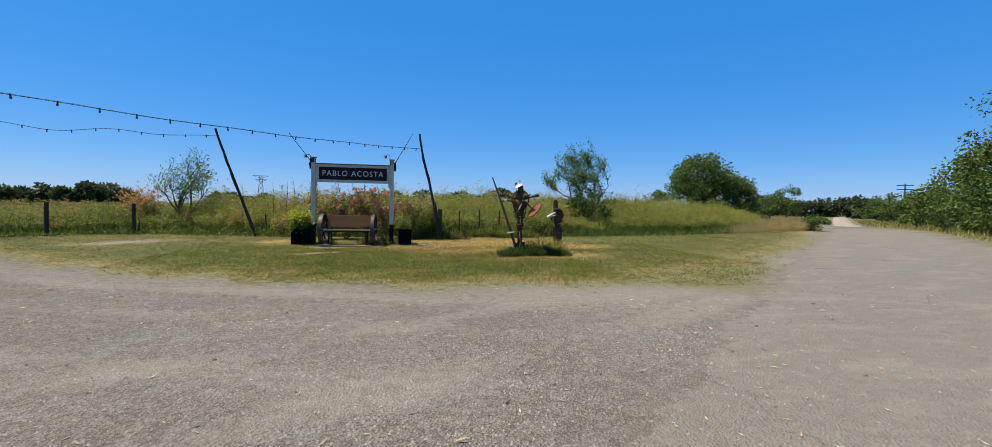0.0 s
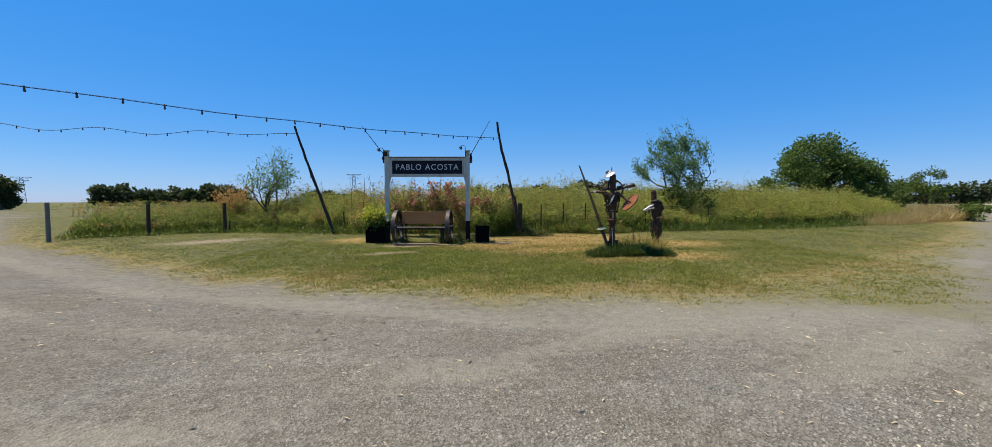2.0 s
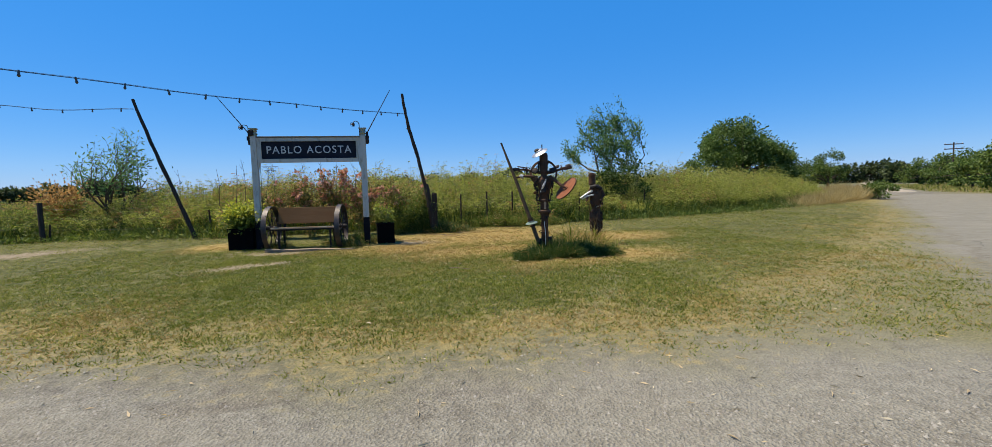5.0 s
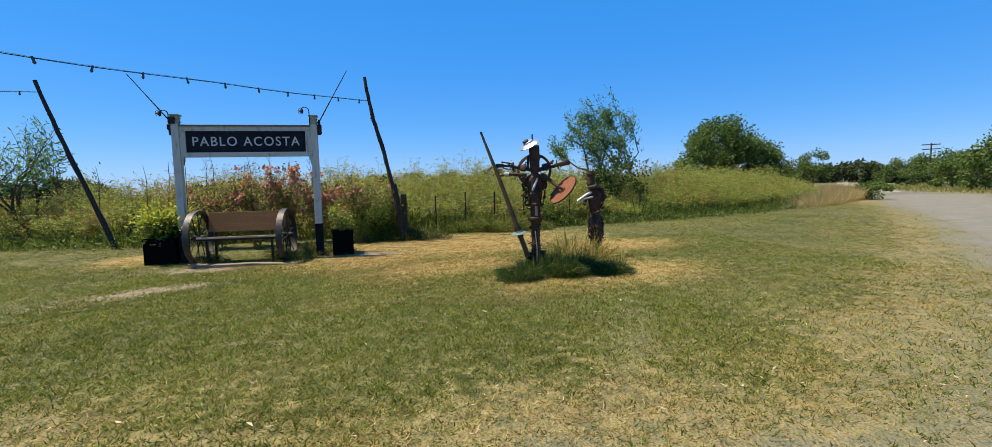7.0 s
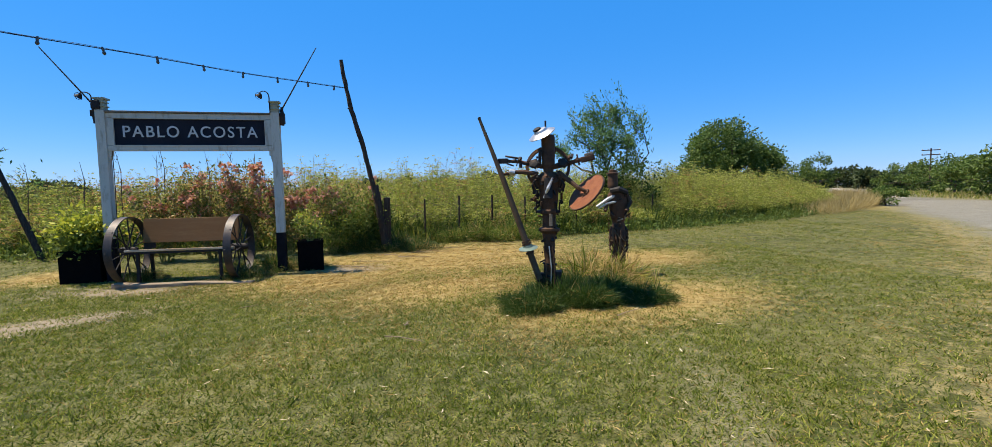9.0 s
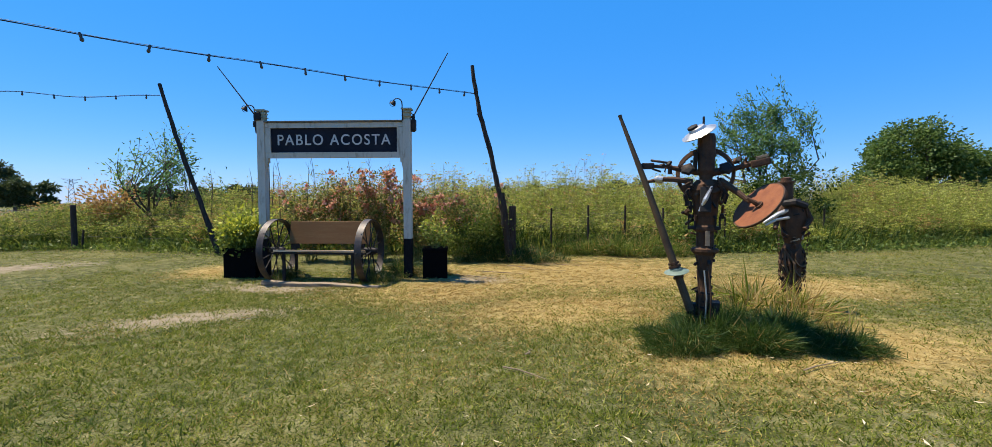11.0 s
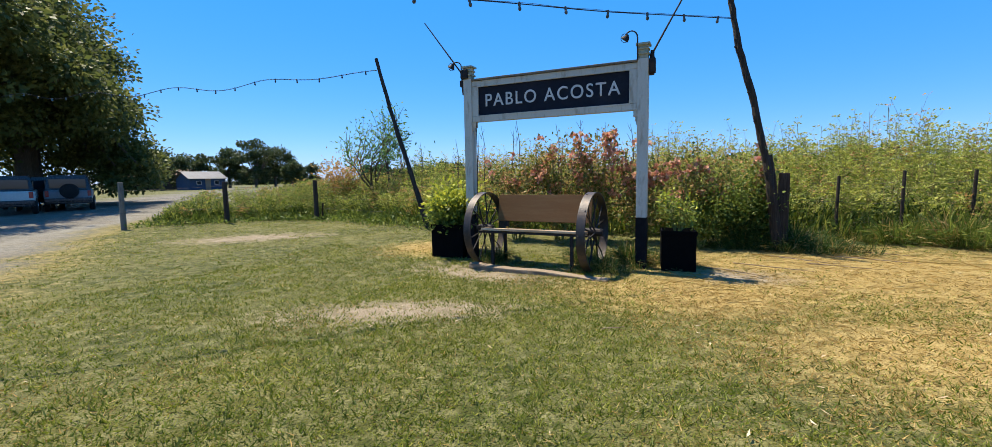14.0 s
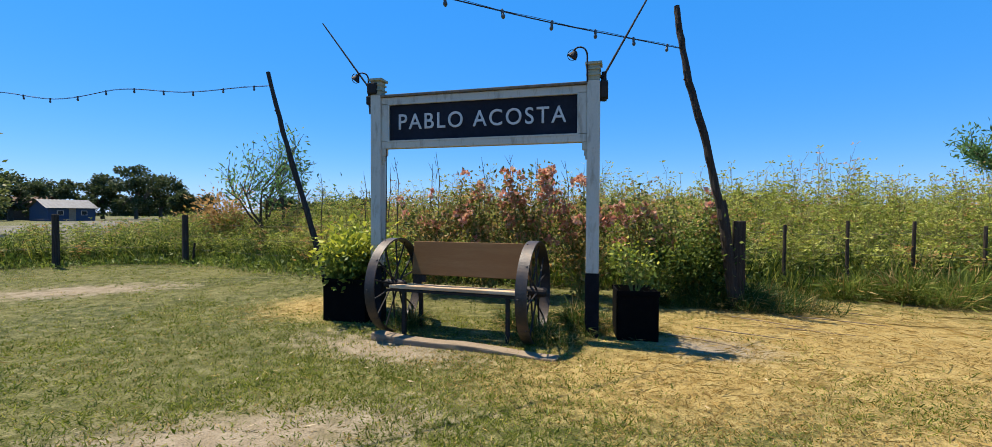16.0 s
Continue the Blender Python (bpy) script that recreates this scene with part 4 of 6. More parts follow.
def knight_figure():
    rng = random.Random(5)
    bm = bmesh.new()
    lathe(bm, [(0.055, -0.25), (0.055, 0.22), (0.075, 0.24), (0.07, 0.42), (0.058, 0.50), (0.066, 0.70), (0.086, 0.80), (0.125, 0.835), (0.125, 0.86), (0.08, 0.88), (0.078, 1.02),
               (0.11, 1.04), (0.11, 1.07), (0.09, 1.09), (0.10, 1.16)], 14, Matrix.Diagonal((1, 0.85, 1, 1)))
    box(bm, (0.05, -0.08, 0.18), (0.14, 0.06, 0.36), 0.01, None, 1)
    box(bm, (-0.15, -0.06, 0.22), (-0.06, 0.05, 0.33), 0.012, None, 1)
    for dx in (-0.05, 0.01, 0.05):
        tube(bm, [(dx, -0.085, 0.05), (dx + 0.015, -0.095, 0.4), (dx - 0.01, -0.085, 0.66)], 0.008, 6, 2 if dx == 0.01 else 0)
    for z in (0.20, 0.30, 0.44):
        ring(bm, (0, 0, z), (0.1, 0.05, 1), 0.085, 0.018, 0.014, 18, 1)
    # waist belt with upright pins
    box(bm, (-0.15, -0.06, 1.045), (0.13, 0.06, 1.075), 0.006, None, 1)
    for dx in (-0.145, -0.09, 0.09, 0.125):
        tube(bm, [(dx, -0.05, 1.05), (dx, -0.05, 1.17)], 0.009, 6, 1)
    box(bm, (0.005, -0.112, 0.895), (0.045, -0.10, 1.035), 0.003, None, 5)
    # chest, flaring up to the shoulders
    lathe(bm, [(0.085, 1.08), (0.105, 1.18), (0.115, 1.30), (0.15, 1.42), (0.135, 1.47), (0.08, 1.52)], 12, Matrix.Diagonal((1, 0.7, 1, 1)))
    box(bm, (-0.045, -0.015, -0.12), (0.05, 0.012, 0.12), 0.006, Matrix.Translation((0.0, -0.115, 1.33)) @ pose(0, 0, 0, -10, 0, 4), 1)
    tube(bm, [(-0.05, -0.12, 1.22), (0.0, -0.135, 1.33), (0.055, -0.12, 1.45)], [0.012, 0.022, 0.012], 7, 2)
    for sx in (-1, 1):
        for q in range(4):
            tube(bm, [(sx * (0.09 + 0.02 * q), -0.04 - 0.015 * q, 1.47 - 0.015 * q), (sx * (0.15 + 0.012 * q), -0.085, 1.43 - 0.02 * q), (sx * (0.12 + 0.015 * q), -0.06, 1.35 - 0.02 * q)], [0.016, 0.013, 0.01], 7, 1 if q % 2 else 0)
        box(bm, (-0.05, -0.012, -0.03), (0.05, 0.012, 0.03), 0.005, Matrix.Translation((sx * 0.16, -0.07, 1.455)) @ pose(0, 0, 0, 20, sx * 28, sx * 14), 0)
    # head, brim and pin
    lathe(bm, [(0.055, 1.48), (0.06, 1.56), (0.075, 1.60), (0.08, 1.90), (0.07, 1.95)], 16)
    tube(bm, [(-0.10, -0.03, 1.60), (-0.09, -0.05, 1.78)], 0.02, 7, 1)
    hat = Matrix.Translation((-0.07, -0.03, 1.965)) @ pose(0, 0, 0, 22, -24, 0)
    lathe(bm, [(0.160, -0.012), (0.163, -0.004), (0.13, 0.012), (0.085, 0.03), (0.07, 0.055), (0.045, 0.06)], 30, hat, 2)
    lathe(bm, [(0.046, 0.058), (0.048, 0.08), (0.02, 0.09)], 14, hat @ Matrix.Translation((-0.03, 0, 0)), 1)
    tube(bm, [(-0.03, 0.02, 1.96), (-0.03, 0.02, 2.12)], 0.011, 7, 1)
    # the wheel behind the neck and the cross arms
    ring(bm, (-0.01, 0.05, 1.575), (0, -1, 0.25), 0.262, 0.045, 0.034, 36)
    for a in (0.35, 1.2, 1.95, 2.8):
        tube(bm, [(0, 0.05, 1.575), (0.245 * math.cos(a), 0.05, 1.575 + 0.245 * math.sin(a))], 0.017, 6)
    tube(bm, [(0.05, 0, 1.57), (-0.18, 0.0, 1.61), (-0.36, -0.01, 1.655), (-0.56, -0.02, 1.665)], [0.036, 0.028, 0.022, 0.018], 8)
    tube(bm, [(0.0, 0, 1.57), (0.18, 0.0, 1.60), (0.34, 0.0, 1.645), (0.50, -0.01, 1.685)], [0.036, 0.028, 0.024, 0.03], 8)
    box(bm, (-0.08, -0.035, -0.035), (0.08, 0.035, 0.03), 0.012, Matrix.Translation((0.45, -0.02, 1.665)) @ pose(0, 0, 0, 0, -12, 0), 0)
    box(bm, (-0.05, -0.02, -0.012), (0.05, 0.02, 0.012), 0.004, Matrix.Translation((0.46, -0.03, 1.715)) @ pose(0, 0, 0, 0, -14, 0), 5)
    box(bm, (-0.07, -0.03, -0.03), (0.05, 0.03, 0.03), 0.01, Matrix.Translation((-0.52, -0.02, 1.665)), 1)
    tube(bm, [(-0.50, -0.02, 1.72), (-0.43, -0.05, 1.705), (-0.34, -0.02, 1.69)], 0.012, 6, 1)
    for sx in (-0.16, 0.17):
        disc(bm, (sx, -0.06, 1.62), (sx, -1, 0.4), [(0.07, 0), (0.05, 0.02), (0.01, 0.025)], 5, 1)
    # the arm with the lance
    tube(bm, [(-0.12, -0.03, 1.50), (-0.28, -0.07, 1.525), (-0.40, -0.08, 1.53), (-0.53, -0.07, 1.505)], [0.03, 0.028, 0.024, 0.016], 8)
    disc(bm, (-0.41, -0.08, 1.525), (-1, 0.1, 0.2), [(0.036, -0.03), (0.04, 0.02), (0.02, 0.05)], 12, 2)
    lance = [Vector((-0.115, -0.09, 0.27)), Vector((-0.52, -0.08, 1.43)), Vector((-0.80, -0.07, 2.18))]
    tube(bm, [lance[0], lance[0].lerp(lance[1], 0.5), lance[1], lance[2] - Vector((-0.01, 0, 0.035)), lance[2]], [0.038, 0.036, 0.031, 0.017, 0.020], 12, 6)
    ld = (lance[1] - lance[0]).normalized()
    for s, r in ((0.44, 0.058), (0.47, 0.052), (0.33, 0.05)):
        disc(bm, lance[0] + ld * s, ld, [(r, -0.01), (r, 0.012)], 14, 0)
    disc(bm, lance[0] + ld * 0.39, (-0.12, -0.2, 1), [(0.112, -0.008), (0.115, -0.003), (0.09, 0.008), (0.06, 0.016), (0.052, 0.035), (0.045, 0.04)], 28, 4)
    # the arm with the round shield
    tube(bm, [(0.13, -0.04, 1.50), (0.26, -0.10, 1.40), (0.36, -0.16, 1.31)], [0.034, 0.028, 0.022], 8)
    nrm = Vector((-0.64, -0.42, 0.62))
    disc(bm, (0.43, -0.16, 1.275), nrm, [(0.243, 0.01), (0.248, 0.0), (0.23, -0.008), (0.12, -0.03), (0.02, -0.038)], 36, 3)
    ring(bm, (0.43, -0.16, 1.275), nrm, 0.252, 0.02, 0.012, 36, 0)
    tube(bm, [(0.34, -0.20, 1.34), (0.40, -0.20, 1.30), (0.43, -0.20, 1.285)], [0.014, 0.022, 0.018], 7, 0)
    ring(bm, (0.43, -0.20, 1.285), nrm, 0.035, 0.012, 0.012, 14, 0)
    scrap_bits(bm, rng, (-0.16, -0.10, 1.10), (0.16, 0.05, 1.52), 40, 0.05, (0, 0, 1, 1))
    scrap_bits(bm, rng, (-0.48, -0.05, 1.60), (0.42, 0.04, 1.70), 22, 0.045, (0, 0, 1, 1))
    scrap_bits(bm, rng, (-0.09, -0.09, 0.25), (0.10, 0.06, 1.05), 22, 0.035, (0, 1, 1))
    bmesh.ops.remove_doubles(bm, verts=bm.verts, dist=0.0001)
    ob = link_bm("knight_statue", bm, SCRAP)
    ob.matrix_world = pose(3.3, 12.8, gz(3.3, 12.8) - 0.0, 0, 0, -23)
    tagged(ob, "rusty scrap-metal lancer statue with a tin hat and orange shield", "statue", "scrap-metal figures")


def squire_figure():
    rng = random.Random(8)
    bm = bmesh.new()
    lathe(bm, [(0.08, -0.2), (0.08, 0.18), (0.11, 0.24), (0.10, 0.45), (0.125, 0.62), (0.10, 0.76), (0.085, 0.80), (0.12, 0.90), (0.145, 1.10), (0.13, 1.24), (0.09, 1.30), (0.06, 1.34)], 14, Matrix.Diagonal((1, 0.8, 1, 1)))
    for sx in (-1, 1):
        for k in range(5):
            ring(bm, (sx * 0.075, -0.05, 0.42 + 0.06 * k), (sx, -1, 0.6 * (k % 2)), 0.085, 0.022, 0.016, 18, 6 if k % 2 else 0)
        tube(bm, [(sx * 0.10, -0.02, 1.24), (sx * 0.17, -0.05, 1.10), (sx * 0.15 - 0.05, -0.14, 0.98)], [0.045, 0.035, 0.026], 8, 0)
        n = 13
        for k in range(n):
            u = k / (n - 1)
            ring(bm, (sx * (0.15 - 0.02 * u), -0.03, 0.95 - 0.65 * u), (1, k % 2, 0.1), 0.017, 0.009, 0.007, 8, 0)
    lathe(bm, [(0.07, 1.32), (0.078, 1.36), (0.074, 1.53), (0.092, 1.535), (0.092, 1.55), (0.06, 1.555), (0.06, 1.59), (0.03, 1.60)], 18, Matrix.Translation((-0.08, 0, 0)))
    tube(bm, [(-0.02, -0.05, 1.22), (-0.16, -0.10, 1.16), (-0.33, -0.16, 1.05)], [0.03, 0.026, 0.016], 8, 2)
    tube(bm, [(-0.02, -0.08, 1.12), (-0.18, -0.12, 1.09), (-0.30, -0.14, 1.02)], [0.022, 0.018, 0.012], 8, 2)
    tube(bm, [(-0.12, -0.08, 1.28), (0.0, -0.12, 1.30), (0.12, -0.07, 1.25)], [0.04, 0.05, 0.04], 8, 1)
    for k in range(4):
        tube(bm, [(-0.11 + 0.015 * k, -0.09, 0.75 - 0.02 * k), (-0.14 + 0.05 * k, -0.13, 0.56), (-0.04 + 0.02 * k, -0.10, 0.34)], 0.013, 7, 6 if k % 2 else 0)
    scrap_bits(bm, rng, (-0.12, -0.12, 0.80), (0.13, 0.05, 1.30), 34, 0.045, (0, 1, 1, 2))
    scrap_bits(bm, rng, (-0.11, -0.10, 0.22), (0.11, 0.05, 0.78), 30, 0.045, (0, 1, 1, 2))
    ob = link_bm("squire_statue", bm, SCRAP)
    ob.matrix_world = pose(4.85, 14.05, gz(4.85, 14.05), 0, 0, -23)
    tagged(ob, "stout scrap-metal squire statue hung with rusty chains", "statue", "scrap-metal figures")


knight_figure()
squire_figure()


# ---- grass, weeds and the field ----
def stuff(ob, label, category):
    return tagged(ob, label, category, kind="stuff")


def lawn_blades():
    """Mown grass in small tufts, greener and drier by patches."""
    rng = np.random.default_rng(11)
    c = np.concatenate([rng.uniform(lo, hi, (n, 2)) for lo, hi, n in (((-6.0, 7.2), (9, 16.5), 27000), ((-13, 8.5), (15, 21), 21000), ((-3.0, 8.0), (4.5, 15.5), 16000), ((8, 10), (26, 24), 7000))])
    g, s, e, a = zones(c[:, 0], c[:, 1])
    patch = np.array([noise.noise((0.55 * x, 0.55 * y, 3.0)) + 0.6 * noise.noise((1.7 * x, 1.7 * y, 9.0)) for x, y in c])
    chance = np.clip((g - 0.34) * 2.0, 0, 1) * (1 - 0.75 * smooth01(e, 0.45, 0.72)) * (1 - 0.35 * smooth01(s, 0.4, 0.7))
    chance = chance * (1 - 0.15 * faded_grass(c[:, 0], c[:, 1]))
    keep = (rng.random(len(c)) < chance) & (c[:, 1] < weed_edge(c[:, 0]) + 0.3)
    c, s, e, patch = c[keep], s[keep], e[keep], patch[keep]
    per = 9
    i = np.repeat(np.arange(len(c)), per)
    n = len(i)
    off = rng.normal(size=(n, 2))
    size = rng.uniform(0.55, 1.4, len(c)) * np.where(rng.random(len(c)) < 0.08, 1.5, 1.0)
    p = c[i] + off * 0.034 * size[i][:, None]
    base = np.column_stack([p, ground_z(p[:, 0], p[:, 1]) - 0.004])
    away = off * 0.6 + rng.normal(size=(n, 2)) * 0.6
    h = rng.uniform(0.016, 0.044, n) * size[i]
    rim = faded_grass(c[:, 0], c[:, 1])[i]
    dry = rng.random(n) < np.clip(0.20 + 0.20 * rim + 0.9 * np.clip(e[i] - 0.35, 0, 1) + 1.15 * (s[i] - 0.30) + 0.75 * np.clip(patch[i], -0.3, 0.8), 0.05, 0.95)
    away[dry] *= 1.8
    d = unit(np.column_stack([away, np.full(n, 0.9)]))
    w = unit(np.cross(d, rng.normal(size=(n, 3)))) * rng.uniform(0.0032, 0.0066, (n, 1))
    v = np.stack([base - w, base + w, base + d * h[:, None] * np.where(dry, 1.05, 1.0)[:, None]], 1).reshape(-1, 3)
    stuff(mesh_np("lawn_grass", v, np.arange(3 * n).reshape(n, 3), [M_BLADE, M_DRYBLADE], dry.astype(int)), "short mown lawn grass, green with dry yellow patches", "grass")


def lawn_flecks():
    """Pale fallen leaves and cut stems on the mown grass."""
    rng = np.random.default_rng(15)
    p = np.concatenate([rng.uniform((-8, 7.5), (10, 17), (700, 2)), rng.uniform((0, 7.5), (8, 13), (260, 2))])
    g = zones(p[:, 0], p[:, 1])[0]
    p = p[(g > 0.5) & (p[:, 1] < weed_edge(p[:, 0]))]
    n = len(p)
    a = rng.uniform(0, 6.28, n)
    d = np.column_stack([np.cos(a), np.sin(a), rng.normal(0.0, 0.1, n)])
    w = np.column_stack([-np.sin(a), np.cos(a), rng.normal(0.0, 0.25, n)])
    size = (0.025 + 0.055 * rng.random(n) ** 2)[:, None]
    q = np.column_stack([p, ground_z(p[:, 0], p[:, 1]) + 0.035])
    v = np.stack([q, q + size * (0.35 * d + 0.09 * w), q + size * (d + 0.18 * w), q + size * (0.45 * d - 0.07 * w)], 1).reshape(-1, 3)
    f = np.arange(4 * n).reshape(n, 4)
    stuff(mesh_np("lawn_leaf_litter", v, f, [M_CHIP]), "pale dry leaves and cut stems on the mown lawn", "litter")


def straw_litter():
    """Cut stalks lying on the straw and along the lawn's dry rim."""
    rng = np.random.default_rng(12)
    p = np.concatenate([rng.uniform((-7, 7), (10, 18.8), (44000, 2)), rng.uniform((0, 14.2), (5.5, 18.6), (9000, 2))])
    g, s, e, a = zones(p[:, 0], p[:, 1])
    keep = rng.random(len(p)) < np.clip((s - 0.34) * 1.8, 0.07, 0.7) * np.clip(g * 2, 0, 1)
    p = p[keep]
    n = len(p)
    ang = rng.normal(0.2, 1.2, n)
    d = np.column_stack([np.cos(ang), np.sin(ang), rng.normal(0.04, 0.09, n)])
    base = np.column_stack([p, ground_z(p[:, 0], p[:, 1]) + rng.uniform(0.006, 0.03, n)])
    size = rng.uniform(0.03, 0.11, n) * (1 + 0.5 * smooth01(zones(p[:, 0], p[:, 1])[1], 0.45, 0.75))
    m = 80
    lp = np.column_stack([rng.uniform(0.9, 4.6, m), rng.uniform(16.5, 18.5, m)])
    la = rng.normal(-0.35, 0.35, m)
    base = np.concatenate([base, np.column_stack([lp, ground_z(lp[:, 0], lp[:, 1]) + rng.uniform(0.006, 0.02, m)])])
    d = np.concatenate([d, np.column_stack([np.cos(la), np.sin(la), rng.normal(0.0, 0.05, m)])])
    size = np.concatenate([size, rng.uniform(0.4, 0.95, m)])
    va, fa = leaves_at(base[:n], size[:n], 0.05, d[:n], rng=rng)
    vb, fb = leaves_at(base[n:], size[n:], 0.013, d[n:], rng=rng)
    v, f, _ = join_np([(va, fa, 0), (vb, fb, 0)])
    stuff(mesh_np("straw_litter", v, f, [M_DRYBLADE]), "dry cut straw scattered over the lawn", "straw")


def loose_gravel():
    rng = np.random.default_rng(13)
    p = np.concatenate([rng.uniform((-6, 0.6), (9, 8.8), (60000, 2)), rng.uniform((-2.5, 1.2), (4.5, 6.5), (45000, 2)), rng.uniform((-16, 3), (20, 20), (22000, 2))])
    g, s, e, a = zones(p[:, 0], p[:, 1])
    band = 0.5 + 0.5 * np.sin(1.3 * p[:, 1] + 0.7 * np.sin(0.8 * p[:, 0]) + 0.5 * p[:, 0]) * np.sin(0.9 * p[:, 0] - 0.4 * p[:, 1])
    keep = rng.random(len(p)) < np.clip(1.1 - 1.6 * g, 0, 1) * (0.2 + 0.8 * band) * (1 - 0.75 * a) * (1 - 0.6 * wheel_tracks(p[:, 0], p[:, 1]))
    p = p[keep]
    n = len(p)
    size = 0.0045 + 0.0105 * rng.random(n) ** 3 + 0.003 * (rng.random(n) < 0.03)
    c = np.column_stack([p, ground_z(p[:, 0], p[:, 1])])
    a0 = rng.uniform(0, 6.28, n)
    corner = np.array([[1, 0.2, -0.2], [-0.1, 1, -0.2], [-1, -0.2, -0.2], [0.1, -1, -0.2], [0.15, 0.1, 0.95]])
    rel = corner[None] * size[:, None, None] * rng.uniform(0.65, 1.35, (n, 5, 1))
    v = c[:, None] + np.stack([rel[..., 0] * np.cos(a0)[:, None] - rel[..., 1] * np.sin(a0)[:, None], rel[..., 0] * np.sin(a0)[:, None] + rel[..., 1] * np.cos(a0)[:, None], rel[..., 2]], -1)
    tri = np.array([[0, 1, 4], [1, 2, 4], [2, 3, 4], [3, 0, 4]])
    f = (np.arange(n)[:, None, None] * 5 + tri[None]).reshape(-1, 3)
    stuff(mesh_np("loose_gravel", v.reshape(-1, 3), f, [M_STONE]), "loose grey and brown stones on the gravel junction", "gravel")
    p = rng.uniform((-6, 1), (9, 9), (1500, 2))
    g = zones(p[:, 0], p[:, 1])[0]
    p = p[g < 0.6]
    n = len(p)
    ang = rng.uniform(0, 6.28, n)
    d = np.column_stack([np.cos(ang), np.sin(ang), rng.normal(0.05, 0.1, n)])
    v, f = leaves_at(np.column_stack([p, np.full(n, 0.008)]), rng.uniform(0.02, 0.075, n), 0.2, d, rng=rng)
    stuff(mesh_np("dry_leaf_litter", v, f, [M_CHIP]), "pale dry leaf and straw chips on the gravel", "litter")


WEED_H_X = (-30, -14, -11.5, -9.5, -8.0, -5, 0, 3, 8, 14, 20, 26, 34, 60)
WEED_H_Y = (0.9, 0.85, 1.0, 1.3, 1.5, 1.65, 1.72, 1.80, 1.83, 1.76, 1.55, 1.1, 0.9, 0.9)


def weed_plants(name, n, depth, fronds, umbels, scale, seed, label, span):
    """Tall fennel-like weeds: stalks, fine fronds and flat flower heads."""
    rng = np.random.default_rng(seed)
    x = rng.uniform(*span, n)
    dep = depth[0] + (depth[1] - depth[0]) * rng.random(n) ** 1.35
    y = weed_edge(x) + dep
    z = ground_z(x, y)
    h = np.interp(x, WEED_H_X, WEED_H_Y) * (0.45 + 0.55 * smooth01(dep, 0.0, 1.4)) * rng.normal(1.0, 0.08, n)
    h *= 1 + 0.25 * smooth01(-x, 9.0, 12.0) * smooth01(dep, 2.5, 6.0)
    h *= 1 + np.array([0.30 * noise.noise((0.75 * a, 0.75 * b, 2.0)) + 0.16 * noise.noise((2.1 * a, 2.1 * b, 5.0)) for a, b in zip(x, y)])
    h *= np.where(rng.random(n) < 0.05, 1.10, 1.0)
    h *= 0.93 - 0.6 * np.exp(-((x - 9.0) ** 2 + (y - 20.6) ** 2) / 1.3)
    root = np.column_stack([x, y, z])
    lean = rng.normal(size=(n, 2)) * 0.10
    crown = root + np.column_stack([lean * h[:, None], h])
    brown = (rng.random(n) < np.clip(0.05 + 0.30 * smooth01(-x, -1.5, 2.5) * smooth01(x + 9, 0, 5) + 0.28 * smooth01(-x, 8, 11) * smooth01(dep, 2, 4), 0, 0.6))
    sv, sf = stalks_at(root, crown, 0.006 * scale)
    pieces = [(sv, sf, 2)]
    i = np.repeat(np.arange(n), fronds)
    u = rng.beta(1.5, 1.25, len(i)) * 0.92 + 0.03
    p = root[i] + (crown - root)[i] * u[:, None]
    a = rng.uniform(0, 6.28, len(i))
    d = np.column_stack([np.cos(a), np.sin(a), rng.uniform(-0.3, 1.0, len(i))])
    off = rng.uniform(0.0, 0.20, len(i)) * scale * (1.15 - 0.6 * u)
    p = p + unit(d) * off[:, None]
    size = rng.uniform(0.06, 0.135, len(i)) * scale * (1.25 - 0.55 * u)
    # Low fronds are darker green; right of x=0 more so, depth shade put into colour.
    low = u < rng.uniform(0.12, 0.42, len(i)) + 0.16 * smooth01(x[i], 0.0, 2.0) + 0.45 * smooth01(-x[i], 5, 11)
    for sel, m in ((low & ~brown[i], 3), (~low & ~brown[i], 0), (brown[i], 4)):
        if sel.any():
            pieces.append((*leaves_at(p[sel], size[sel], 0.22, d[sel], rng=rng), m))
    j = np.repeat(np.arange(n), umbels)
    u = rng.uniform(0.60, 1.0, len(j))
    u[::umbels] = 1.06
    q0 = root[j] + (crown - root)[j] * (u - 0.12)[:, None]
    a = rng.uniform(0, 6.28, len(j))
    reach = rng.uniform(0.05, 0.24, len(j)) * scale
    q1 = q0 + np.column_stack([np.cos(a) * reach, np.sin(a) * reach, rng.uniform(0.10, 0.26, len(j)) * h[j] / 1.8])
    sv, sf = stalks_at(q0, q1, 0.0035 * scale)
    pieces.append((sv, sf, 2))
    rays = 7
    k = np.repeat(np.arange(len(j)), rays)
    a = rng.uniform(0, 6.28, len(k))
    d = np.column_stack([np.cos(a), np.sin(a), rng.uniform(0.0, 0.7, len(k))])
    c = q1[k] + unit(d) * rng.uniform(0.0, 0.045, len(k))[:, None] * scale
    pale = rng.random(len(k)) < np.interp(x[j][k], (-11, -4), (0.3, 1.0))
    for sel, m in ((~brown[j][k] & pale, 1), (~brown[j][k] & ~pale, 3), (brown[j][k], 4)):
        if sel.any():
            pieces.append((*leaves_at(c[sel], 0.040 * scale, 0.6, d[sel], 0.5, rng=rng), m))
    v, f, ix = join_np(pieces)
    stuff(mesh_np(name, v, f, [M_FROND, M_UMBEL, M_STALK, M_NETTLE, M_BROWNWEED], ix), label, "weeds")


